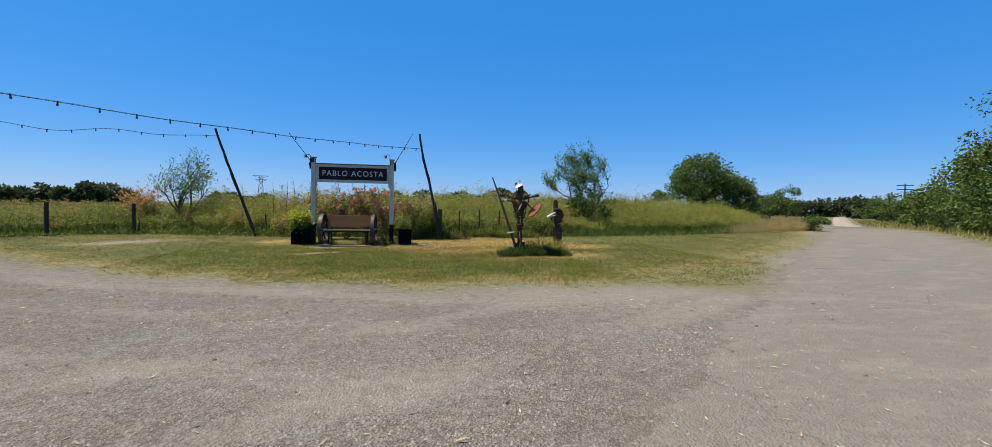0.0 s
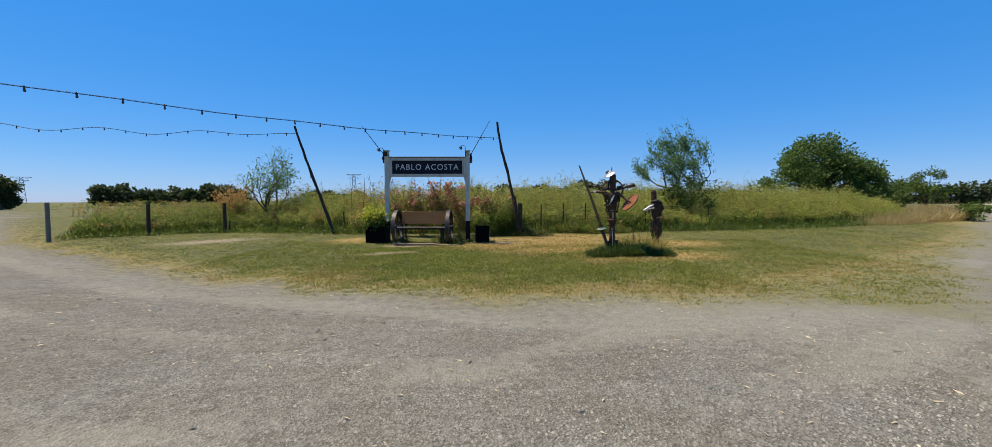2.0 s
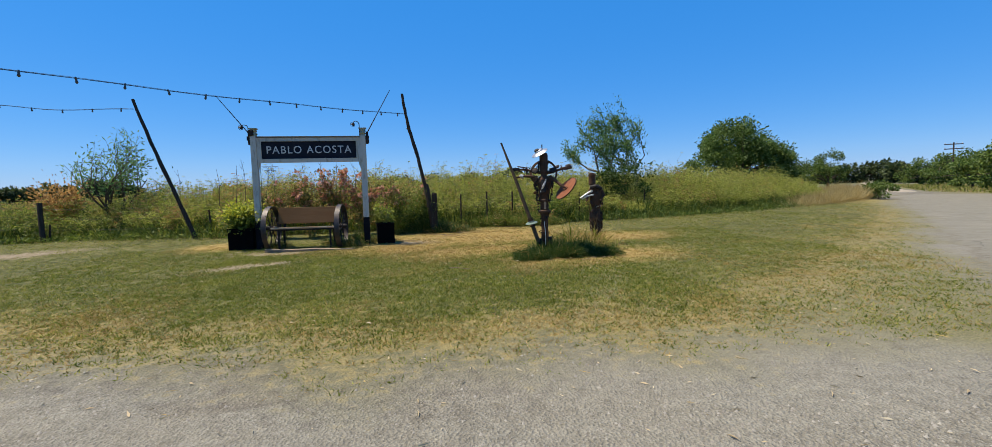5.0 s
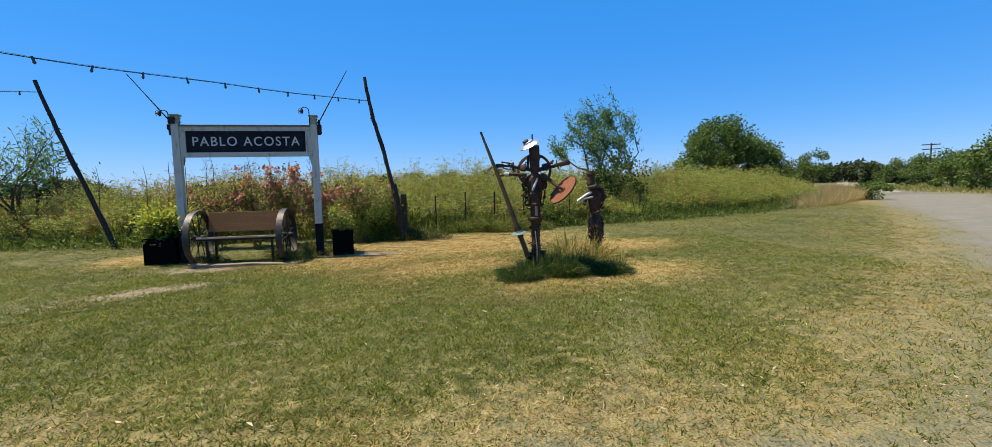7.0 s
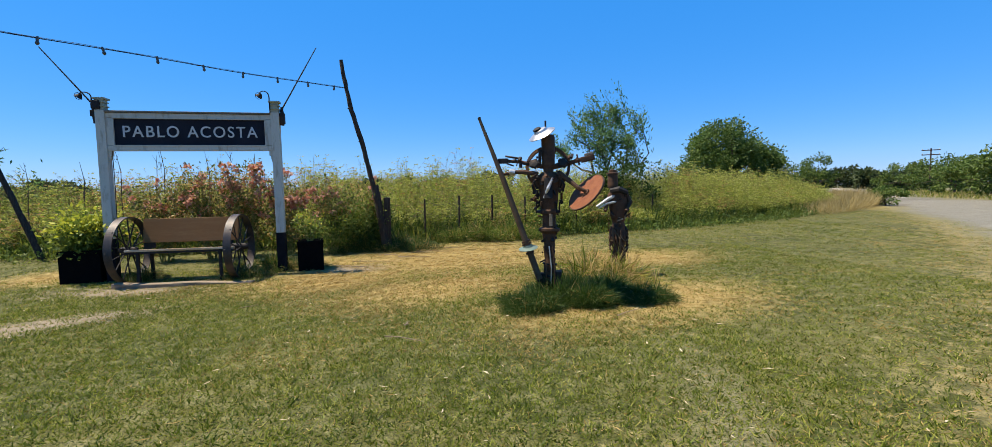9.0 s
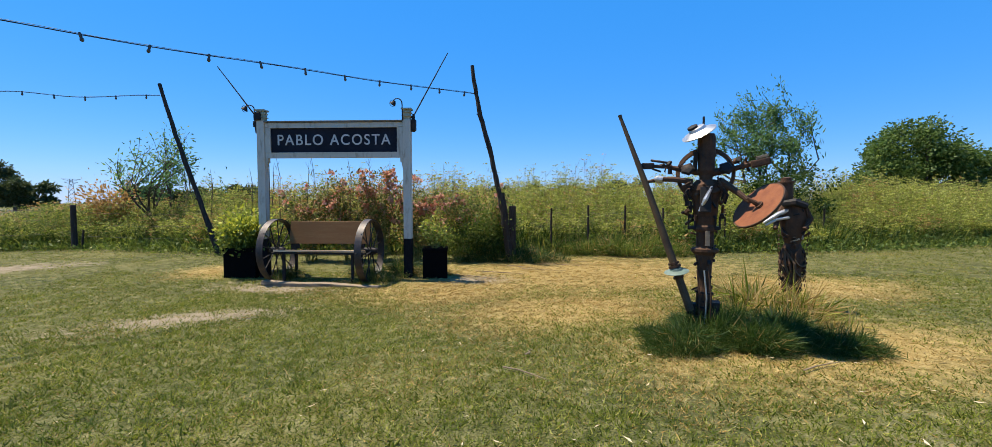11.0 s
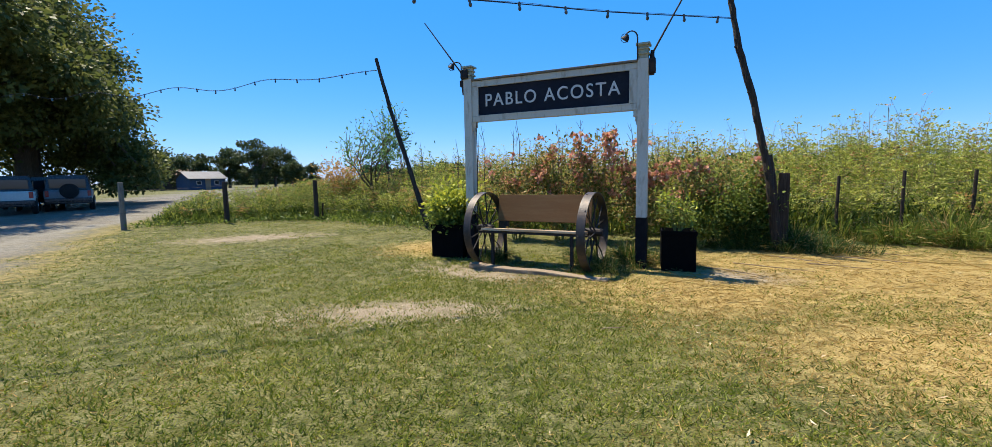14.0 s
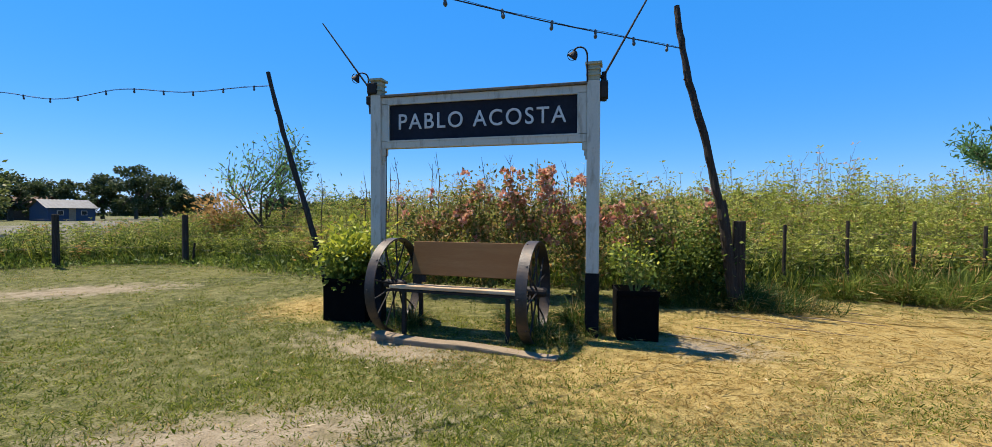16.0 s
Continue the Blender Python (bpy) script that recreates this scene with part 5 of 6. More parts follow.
def low_weeds():
    """The dark green fringe where mown lawn meets the field."""
    rng = np.random.default_rng(23)
    n = 34000
    x = rng.uniform(-14, 24, n)
    left = np.maximum(smooth01(-x, 3, 7), 0.9 * smooth01(x, 5.5, 9))
    dep = rng.uniform(-0.15, 1.1, n) - 0.9 * left * rng.random(n)
    y = weed_edge(x) + dep
    lump = 0.5 + 0.5 * np.sin(2.1 * x + np.sin(0.9 * x)) * np.cos(1.3 * x + 2 * dep)
    h = (0.16 + 0.38 * smooth01(dep, -0.7, 0.7)) * (0.5 + 0.7 * lump)
    z = ground_z(x, y) + h * rng.random(n)
    a = rng.uniform(0, 6.28, n)
    d = np.column_stack([np.cos(a), np.sin(a), rng.uniform(-0.1, 1.4, n)])
    p = np.column_stack([x, y, z])
    blade = rng.random(n) < 0.45
    deep = rng.random(n) < 0.75 * smooth01(x, 4.5, 8.0)
    pieces = [(*leaves_at(p[~blade & ~deep], 0.085, 0.5, d[~blade & ~deep], rng=rng), 0), (*leaves_at(p[~blade & deep], 0.085, 0.5, d[~blade & deep], rng=rng), 3)]
    pb = p[blade].copy()
    pb[:, 2] = ground_z(pb[:, 0], pb[:, 1])
    db = d[blade] * np.array([0.45, 0.45, 1.0])
    db[:, 2] = np.abs(db[:, 2]) + 0.5
    pieces.append((*leaves_at(pb, h[blade] * 1.05 + 0.05, 0.045, db, rng=rng), 1))
    v, f, ix = join_np(pieces)
    ix = np.where((ix == 1) & (rng.random(len(ix)) < 0.4), 2, ix)
    stuff(mesh_np("low_weeds", v, f, [M_NETTLE, M_LONG, M_BLADE, M_HEDGE], ix), "low dark green weeds along the edge of the field", "weeds")


def tuft(name, cx, cy, rx, ry, n, hmax, mats, label, seed, dryshare=0.12):
    rng = np.random.default_rng(seed)
    r, a = np.sqrt(rng.random(n)), rng.uniform(0, 6.28, n)
    lump = 0.8 + 0.25 * np.sin(3 * a + seed) + 0.12 * np.sin(7 * a)
    x, y = cx + rx * r * lump * np.cos(a), cy + ry * r * lump * np.sin(a)
    p = np.column_stack([x, y, ground_z(x, y) - 0.01])
    d = np.column_stack([np.cos(a) * r * 0.75, np.sin(a) * r * 0.75, np.full(n, 0.70)]) * np.array([0.32, 0.32, 1.0]) + rng.normal(size=(n, 3)) * 0.36
    d[:, 2] = np.abs(d[:, 2]) + 0.1
    h = hmax * (1.05 - 0.5 * r ** 2) * rng.uniform(0.4, 1.15, n) * (0.8 + 0.3 * np.sin(9 * x + 3) * np.sin(8 * y))
    bent = p + unit(d) * (h * 0.6)[:, None]
    d2 = d * np.array([1.4, 1.4, 0.12]) + rng.normal(size=(n, 3)) * 0.15
    dry = rng.random(n) < dryshare
    pieces = []
    for sel, m in ((~dry, 0), (dry, 1)):
        pieces.append((*leaves_at(p[sel], h[sel], 0.03, d[sel], rng=rng), m))
        pieces.append((*leaves_at(bent[sel], h[sel] * 0.6, 0.04, d2[sel], rng=rng), m))
    v, f, ix = join_np(pieces)
    stuff(mesh_np(name, v, f, mats, ix), label, "grass")


lawn_blades()
lawn_flecks()
straw_litter()
loose_gravel()
weed_plants("field_weeds", 3300, (0.15, 5.0), 44, 8, 1.0, 31, "tall yellow-green flowering weeds filling the field", (-14.5, 24))
weed_plants("far_field_weeds", 2300, (4.6, 60), 16, 4, 2.0, 32, "yellow-green weeds further back in the field", (-34, 44))
low_weeds()
tuft("grass_tuft", 3.62, 12.72, 1.08, 0.74, 24000, 0.31, [M_LONG, M_DRYBLADE], "long dark green uncut grass round the metal statue", 41, 0.04)
tuft("thin_grass", 4.30, 13.55, 0.80, 0.65, 1900, 0.52, [M_BLADE, M_DRYBLADE], "thin tall half-dry grass round the squire statue", 42, 0.55)
tuft("bench_grass", -1.0, 16.25, 0.42, 0.42, 2200, 0.27, [M_LONG, M_DRYBLADE], "uncut grass under the bench end", 43, 0.2)
tuft("post_grass", -0.42, 16.35, 0.46, 0.36, 2600, 0.30, [M_LONG, M_DRYBLADE], "uncut grass round the sign post foot", 44, 0.25)
tuft("wheel_end_grass", -0.78, 15.72, 0.42, 0.26, 1700, 0.24, [M_LONG, M_DRYBLADE], "uncut grass round the bench wheel and post", 46, 0.2)
tuft("planter_grass", 0.0, 16.38, 0.42, 0.2, 1100, 0.2, [M_LONG, M_DRYBLADE], "uncut grass at the planter foot", 47, 0.3)
tuft("pole_grass", 1.5, 17.85, 1.2, 0.5, 5200, 0.40, [M_LONG, M_DRYBLADE], "long flopping dark grass at the leaning pole", 48, 0.15)
tuft("fence_grass", 4.0, 18.75, 2.1, 0.5, 7500, 0.52, [M_NETTLE, M_DRYBLADE], "long arching grey-green grass along the wire fence", 49, 0.14)
tuft("wheel_grass", -2.4, 16.0, 0.26, 0.28, 800, 0.27, [M_LONG, M_DRYBLADE], "uncut grass under the bench wheel", 45, 0.2)


def tall_dry_grass():
    rng = np.random.default_rng(51)
    n = 24000
    u = rng.random(n)
    x = 19 + 13 * u + rng.normal(0, 1.2, n)
    y = weed_edge(x) + rng.uniform(-1.4, 1.6, n)
    h = rng.uniform(0.35, 0.85, n) * (0.7 + 0.5 * u)
    d = np.column_stack([rng.normal(size=(n, 2)) * 0.45, np.ones(n)])
    v, f = leaves_at(np.column_stack([x, y, ground_z(x, y)]), h, 0.02, d, rng=rng)
    stuff(mesh_np("tall_dry_grass", v, f, [M_TAN]), "tall tan dry grass along the road verge", "grass")
    n = 14000
    t = rng.uniform(18, 110, n)
    off = 7.4 - 3.7 * smooth01(t, 32, 50) + rng.uniform(0.0, 9.0, n)
    x, y = ROAD_AT[0] + ROAD_DIR[0] * t + ROAD_DIR[1] * off, ROAD_AT[1] + ROAD_DIR[1] * t - ROAD_DIR[0] * off
    d = np.column_stack([rng.normal(size=(n, 2)) * 0.5, np.ones(n)])
    v, f = leaves_at(np.column_stack([x, y, np.zeros(n)]), rng.uniform(0.12, 0.38, n), 0.12, d, rng=rng)
    stuff(mesh_np("verge_grass", v, f, [M_BLADE, M_TAN], (rng.random(n) < 0.3).astype(int)), "rough half-dry grass on the far road verge", "grass")


tall_dry_grass()


def rose_bush(x, y, h, r, seed, blooms):
    rng = np.random.default_rng(seed)
    b = thing("rose_bush", (x, y, gz(x, y)), 0, "tall straggling rose bush with pink and orange blooms", "rose bush", "rose bushes behind the sign")
    tips = []
    for k in range(11):
        bm = bmesh.new()
        a, rr = rng.uniform(0, 6.28), r * math.sqrt(rng.random())
        t = Vector((rr * math.cos(a), rr * math.sin(a) * 0.7, h * rng.uniform(0.6, 1.02)))
        tube(bm, [(0.05 * math.cos(a), 0.05 * math.sin(a), -0.05), Vector((t.x * 0.55, t.y * 0.55, t.z * 0.6)), t], [0.012, 0.008, 0.004], 5)
        tips.append(t)
        part("stem", bm, M_STALK, b)
    tips = np.array(tips)
    n = 2300
    c = tips[rng.integers(0, len(tips), n)]
    u = rng.beta(2, 1.1, n)
    p = np.column_stack([c[:, 0] * u, c[:, 1] * u, c[:, 2] * u]) + rng.normal(size=(n, 3)) * np.array([0.11, 0.11, 0.06])
    p[:, 2] = np.maximum(p[:, 2], 0.05)
    v, f = leaves_at(p, 0.065, 0.5, rng=rng)
    mesh_np("foliage", v, f, [M_ROSELEAF, M_BROWNWEED], (rng.random(n) < 0.22).astype(int), b)
    for k in range(blooms):
        t = tips[rng.integers(0, len(tips))]
        c = np.array(t) * np.array([1, 1, rng.uniform(0.72, 1.03)]) + rng.normal(size=3) * np.array([0.07, 0.07, 0.03])
        m = 20
        d = unit(rng.normal(size=(m, 3)) + np.array([0, -0.2, 0.5]))
        v, f = leaves_at(c + d * 0.022, 0.066, 0.85, d, rng=rng)
        mesh_np("bloom", v, f, [M_ROSE], None, b)


for k, (x, y, h, r, n) in enumerate(((-2.75, 17.7, 1.75, 0.5, 20), (-2.0, 17.9, 1.70, 0.5, 34), (-1.25, 17.8, 1.95, 0.5, 52), (-0.55, 17.9, 1.62, 0.5, 40), (0.25, 17.95, 1.62, 0.45, 18), (0.95, 18.1, 1.55, 0.45, 10))):
    rose_bush(x, y, h, r, 60 + k, n)
shrub("broom_shrub", 0.35, 17.55, gz(0.35, 17.55), 0.38, 0.95, 1900, 0.05, [M_YELLEAF, M_NETTLE], 0.08, "dark green bush with a few yellow leaves behind the planter", 0, 71)
shrub("dark_shrub", 0.95, 17.95, gz(0.95, 17.95), 0.65, 1.15, 5600, 0.055, [M_NETTLE, M_LONG], 0.6, "dark green bush behind the leaning pole", 0, 72)
shrub("dark_shrub", 5.3, 19.2, gz(5.3, 19.2), 0.55, 0.8, 1200, 0.09, [M_NETTLE, M_BROWNWEED], 0.75, "dark green half-dry bush at the wire fence", 0, 73)
shrub("rusty_shrub", -10.4, 21.6, gz(-10.4, 21.6), 0.7, 1.75, 1900, 0.10, [M_BROWNWEED, M_FROND], 0.85, "rust-brown withered bush in the field", 0, 74)


# ---- trees ----
def branching(rng, base, height, spread, levels, forks, r0, up=0.55):
    """Limbs that fork from a stem: returns segments (p0, p1, r0, r1) and the twig ends."""
    segs, ends = [], []

    def grow(p, d, length, r, lev):
        steps = 3
        q = p
        for k in range(steps):
            d = unit(d + rng.normal(size=3) * 0.16 + np.array([0, 0, 0.05]))
            q2 = q + d * length / steps
            segs.append((q, q2, r * (1 - 0.22 * k), r * (1 - 0.22 * (k + 1))))
            q = q2
            if lev >= levels - 1:
                ends.append((q, d))
        if lev < levels:
            for k in range(forks):
                a = rng.uniform(0, 6.28)
                side = np.array([math.cos(a), math.sin(a), rng.uniform(-0.1, 0.5)])
                grow(q - d * length * rng.uniform(0, 0.55), unit(d * up + side * spread), length * rng.uniform(0.55, 0.8), r * 0.5, lev + 1)

    grow(np.array(base, float), np.array([0, 0, 1.0]), height * 0.36, r0, 0)
    return segs, ends


def feathery_tree(name, x, y, height, stems, seed, leaf, per, mat, label, width=2.5, spread=0.75, levels=3, forks=3, sigma=0.11, aspect=0.3):
    rng = np.random.default_rng(seed)
    t = thing(name, (x, y, gz(x, y)), 0, label, "tree")
    bm = bmesh.new()
    pts, dirs = [], []
    for k in range(stems):
        a = 6.28 * k / stems + rng.uniform(0, 1)
        segs, ends = branching(rng, (0.12 * math.cos(a), 0.12 * math.sin(a), -0.05), height * rng.uniform(0.8, 1.05), spread, levels, forks, 0.013 * height)
        for p0, p1, a0, a1 in segs:
            tube(bm, [p0, p1], [max(a0, 0.004), max(a1, 0.003)], 5, cap=False)
        for p, d in ends:
            pts.append(p)
            dirs.append(d)
    part("trunk", bm, M_BARK, t)
    pts, dirs = np.array(pts), np.array(dirs)
    top = pts[:, 2].max()
    i = np.repeat(np.arange(len(pts)), per)
    p = pts[i] + rng.normal(size=(len(i), 3)) * sigma - dirs[i] * rng.uniform(0, 0.3, (len(i), 1))
    keep = p[:, 2] > height * 0.22
    v, f = leaves_at(p[keep], leaf, aspect, dirs[i][keep] + rng.normal(size=(keep.sum(), 3)) * 0.55 - np.array([0, 0, 0.25]), rng=rng)
    mesh_np("crown", v, f, [mat], None, t)
    k = height / top
    kw = width / 2 / np.percentile(np.hypot(pts[:, 0], pts[:, 1]), 92)
    t.scale = (kw, kw, k)
    return t


def clump_tree(name, x, y, lobes, n, leaf, mat, label, seed, trunk=0.3, limb=True, category="tree"):
    """A dense tree: trunk and limbs, and a crown of many leaf clumps over lobes (x, y, z, rx, ry, rz) about its foot."""
    rng = np.random.default_rng(seed)
    z0 = gz(x, y)
    t = thing(name, (x, y, z0), 0, label, category)
    bm = bmesh.new()
    hz = max(l[2] for l in lobes)
    tube(bm, [(0, 0, -0.3), (0.1 * trunk, 0, hz * 0.35), (0.2 * trunk, 0.2 * trunk, hz * 0.7)], [trunk * 1.25, trunk, trunk * 0.6], 10)
    for lx, ly, lz, rx, ry, rz in lobes:
        for k in range(4):
            a = rng.uniform(0, 6.28)
            e = Vector((lx + 0.6 * rx * math.cos(a), ly + 0.6 * ry * math.sin(a), lz + rz * rng.uniform(-0.3, 0.6)))
            tube(bm, [(0, 0, hz * 0.3), Vector((e.x * 0.45, e.y * 0.45, hz * 0.55)), e], [trunk * 0.45, trunk * 0.28, trunk * 0.08], 6)
    part("trunk", bm, M_BARK, t)
    vol = np.array([l[3] * l[4] * l[5] for l in lobes]) ** 0.67
    pieces = []
    for l, share in zip(lobes, vol / vol.sum()):
        m = max(int(n * share), 20)
        nc = max(int(m / 130), 8)
        d = unit(rng.normal(size=(nc, 3)))
        d[:, 2] = np.where(d[:, 2] < -0.5, -d[:, 2], d[:, 2])
        rad = rng.uniform(0.5, 1.0, (nc, 1)) ** 0.5 * rng.uniform(0.88, 1.06, (nc, 1))
        c = np.array(l[:3]) + d * rad * np.array(l[3:])
        i = rng.integers(0, nc, m)
        cr = 0.17 * min(l[3:]) * rng.uniform(0.6, 1.5, (nc, 1)) + leaf * 0.6
        off = unit(rng.normal(size=(m, 3))) * rng.random((m, 1)) ** 0.5 * (1.7 if leaf < 0.4 else 1.4) * cr[i] * np.array([1, 1, 0.75])
        p = c[i] + off
        p[:, 2] = np.maximum(p[:, 2], 0.05)
        pieces.append((*leaves_at(p, leaf, 0.55, unit(off) + rng.normal(size=(m, 3)) * 0.5 - np.array([0, 0, 0.3]), rng=rng), 0))
    v, f, ix = join_np(pieces)
    mesh_np("crown", v, f, [mat], ix, t)
    return t


feathery_tree("young_tree", 9.4, 23.3, 4.9, 3, 81, 0.10, 22, M_LIGHTLEAF, "slender young tree with feathery blue-green leaves", 3.5, 0.75, 3, 3, 0.075, 0.26)
clump_tree("low_bush", 9.2, 21.5, [(0, 0, 1.2, 0.9, 0.8, 1.1), (-0.7, 0.2, 0.9, 0.8, 0.7, 0.9)], 4600, 0.09, M_LONG, "dark green undergrowth at the young tree's foot", 82, 0.05, category="bush")
feathery_tree("sapling", -8.8, 21.3, 3.5, 3, 188, 0.085, 6, M_LIGHTLEAF, "sparse sapling with thin grey-green leaves in the weeds", 3.1, 0.62, 3, 3, 0.08, 0.3)
clump_tree("round_tree", 32.5, 45.0, [(-1.0, 0, 4.6, 2.6, 2.7, 2.7), (0.9, 0.2, 4.0, 2.4, 2.4, 2.5), (3.0, 0.3, 3.1, 2.2, 2.4, 2.3), (-2.4, 0, 3.8, 1.9, 2.0, 2.0), (-3.1, -0.2, 2.8, 2.0, 2.0, 1.9), (0.7, -0.6, 2.2, 3.8, 2.4, 1.8), (4.4, 0.0, 2.3, 1.5, 1.9, 1.8)], 30000, 0.22, M_DARKLEAF, "broad round dark green tree behind the weeds", 84, 0.3)
clump_tree("low_bush", 20.8, 35.5, [(0, 0, 1.5, 1.1, 1.1, 1.3)], 3000, 0.17, M_HEDGE, "small dark bush in the field", 85, 0.08, category="bush")
# The three lobes past x=10 are added to cast shade on cars and road.
clump_tree("big_tree", -37.3, 23.7, [(0, 0, 7.5, 5.0, 5.0, 6.6), (1.4, 3.9, 4.0, 2.4, 2.4, 3.6), (0.9, 2.5, 7.4, 2.7, 2.7, 3.4), (-1.7, -4.7, 8.0, 4.2, 4.2, 7.2), (-0.3, -1.0, 11.8, 3.0, 3.0, 3.2), (2.6, 0.0, 3.8, 3.2, 3.6, 2.2),
                                     (-2.0, 4.0, 2.2, 2.6, 2.6, 2.0), (6.0, -1.5, 4.9, 3.8, 4.6, 2.1), (6.5, -2.5, 5.8, 3.8, 4.6, 2.0), (3.0, 3.6, 2.0, 2.2, 2.2, 1.8), (5.0, -3.5, 9.0, 4.2, 4.5, 4.2), (6.5, -6.5, 8.0, 4.0, 5.0, 4.0), (1.0, 5.0, 2.0, 2.0, 1.8, 1.8), (-3.0, -2.0, 2.5, 3.0, 6.0, 2.4), (10.2, -4.2, 5.6, 2.8, 4.0, 1.9), (4.2, 3.4, 1.7, 2.0, 1.6, 1.6), (14.5, -7.5, 8.0, 2.8, 3.2, 2.6), (11.0, -6.5, 7.5, 3.0, 3.5, 2.5)],
           125000, 0.27, M_WILLOWLEAF, "huge dark spreading tree shading the parked cars", 86, 0.55)


def polar(az, d, ox=0.0, oy=0.0):
    return ox + d * math.sin(radians(az)), oy + d * math.cos(radians(az))


clump_tree("low_bush", 30.2, 29.3, [(0, 0, 0.5, 1.1, 1.0, 0.55), (0.9, 0.7, 0.45, 0.9, 0.8, 0.5)], 2600, 0.13, M_HEDGE, "low green bush beside the dry grass and the track", 87, 0.04, category="bush")
clump_tree("thin_tree", *polar(43.4, 66), [(0, 0, 3.2, 1.3, 1.2, 1.3), (-1.6, 0.2, 1.9, 1.8, 1.6, 1.4), (1.3, 0.2, 1.6, 1.6, 1.6, 1.2), (-3.2, 0, 1.0, 1.6, 1.4, 1.0)], 5200, 0.2, M_HEDGE, "thin-topped green tree beside the far track", 88, 0.14)
# trees and bushes along the far side of the road
for k, (az, d, h, r) in enumerate(((61.2, 48, 10.5, 3.6), (64.6, 44, 12.5, 4.2), (58.4, 54, 7.2, 3.2), (56.6, 60, 5.4, 3.0), (54.9, 68, 4.6, 3.0), (53.6, 82, 4.6, 3.6), (52.0, 108, 4.6, 4.0), (60.0, 48, 6.6, 3.0), (62.5, 40, 4.0, 2.6))):
    x, y = polar(az, d)
    clump_tree("roadside_tree" if h > 8 else "roadside_bush", x, y, [(0, 0, h * 0.62, r, r, h * 0.38), (r * 0.5, -r * 0.4, h * 0.4, r * 0.8, r * 0.8, h * 0.36), (-r * 0.6, r * 0.3, h * 0.34, r * 0.7, r * 0.7, h * 0.32), (0, 0, h * 0.2, r * 1.15, r * 1.15, h * 0.24), (r * 0.3, -r * 0.3, h * 0.08, r * 1.2, r * 1.2, h * 0.12)], 11000 if h > 8 else 6500,
               0.26, M_HEDGE, "tall green roadside tree beyond the road" if h > 8 else "dense green roadside bush beyond the road", 90 + k, 0.25 if h > 8 else 0.12, category="tree" if h > 8 else "bush")
# far trees by the house and round the horizon
for k, (az, d, h, r) in enumerate(((-57.5, 120, 7.4, 4.6), (-54.6, 125, 9.0, 3.6), (-52.1, 120, 10.6, 4.8), (-50.2, 125, 9.4, 4.2), (-48.4, 110, 5.4, 1.6), (-60.5, 105, 7.0, 4.4))):
    x, y = polar(az, d, 0.3, 10.0)
    clump_tree("far_tree", x, y, [(0, 0, h * 0.72, r, r, h * 0.28), (r * 0.5, 0.5, h * 0.55, r * 0.7, r * 0.7, h * 0.25), (-r * 0.5, 0.3, h * 0.5, r * 0.7, r * 0.7, h * 0.26), (0, 0, h * 0.2, r * 0.8, r * 0.8, h * 0.22)], 5200, 0.5, M_FAR, "dark distant tree behind the farmhouse", 110 + k, 0.3)
for k, (a0, a1, d, h) in enumerate(((-39, -32.4, 210, 7.2), (-31.8, -26.2, 200, 7.4), (-20, -14, 240, 6.2), (-6, 3, 230, 9.8), (4, 15, 220, 10.8), (15.5, 30, 260, 7.5), (40.5, 50.5, 230, 8.6), (49.0, 56.0, 170, 6.2), (33.0, 41.0, 150, 5.0), (-52, -44, 230, 8.0))):
    w = d * radians(a1 - a0) / 2
    x, y = polar((a0 + a1) / 2, d)
    rng = random.Random(k)
    a = radians((a0 + a1) / 2)
    m = max(int(w / 2.2), 3)
    lobes = []
    for q in range(m):
        s = -w + 2 * w * (q + 0.5) / m
        hh = h * rng.uniform(0.62, 1.0)
        lobes.append((s * math.cos(a), -s * math.sin(a), hh * 0.55, 3.4, 3.4, hh * 0.45))
        lobes.append((s * math.cos(a), -s * math.sin(a), hh * 0.15, 3.0, 3.0, hh * 0.2))
    clump_tree("far_wood", x, y, lobes, 8000, 1.1, M_FAR, "far dark green line of trees on the horizon", 130 + k, 0.3)["kind"] = "stuff"


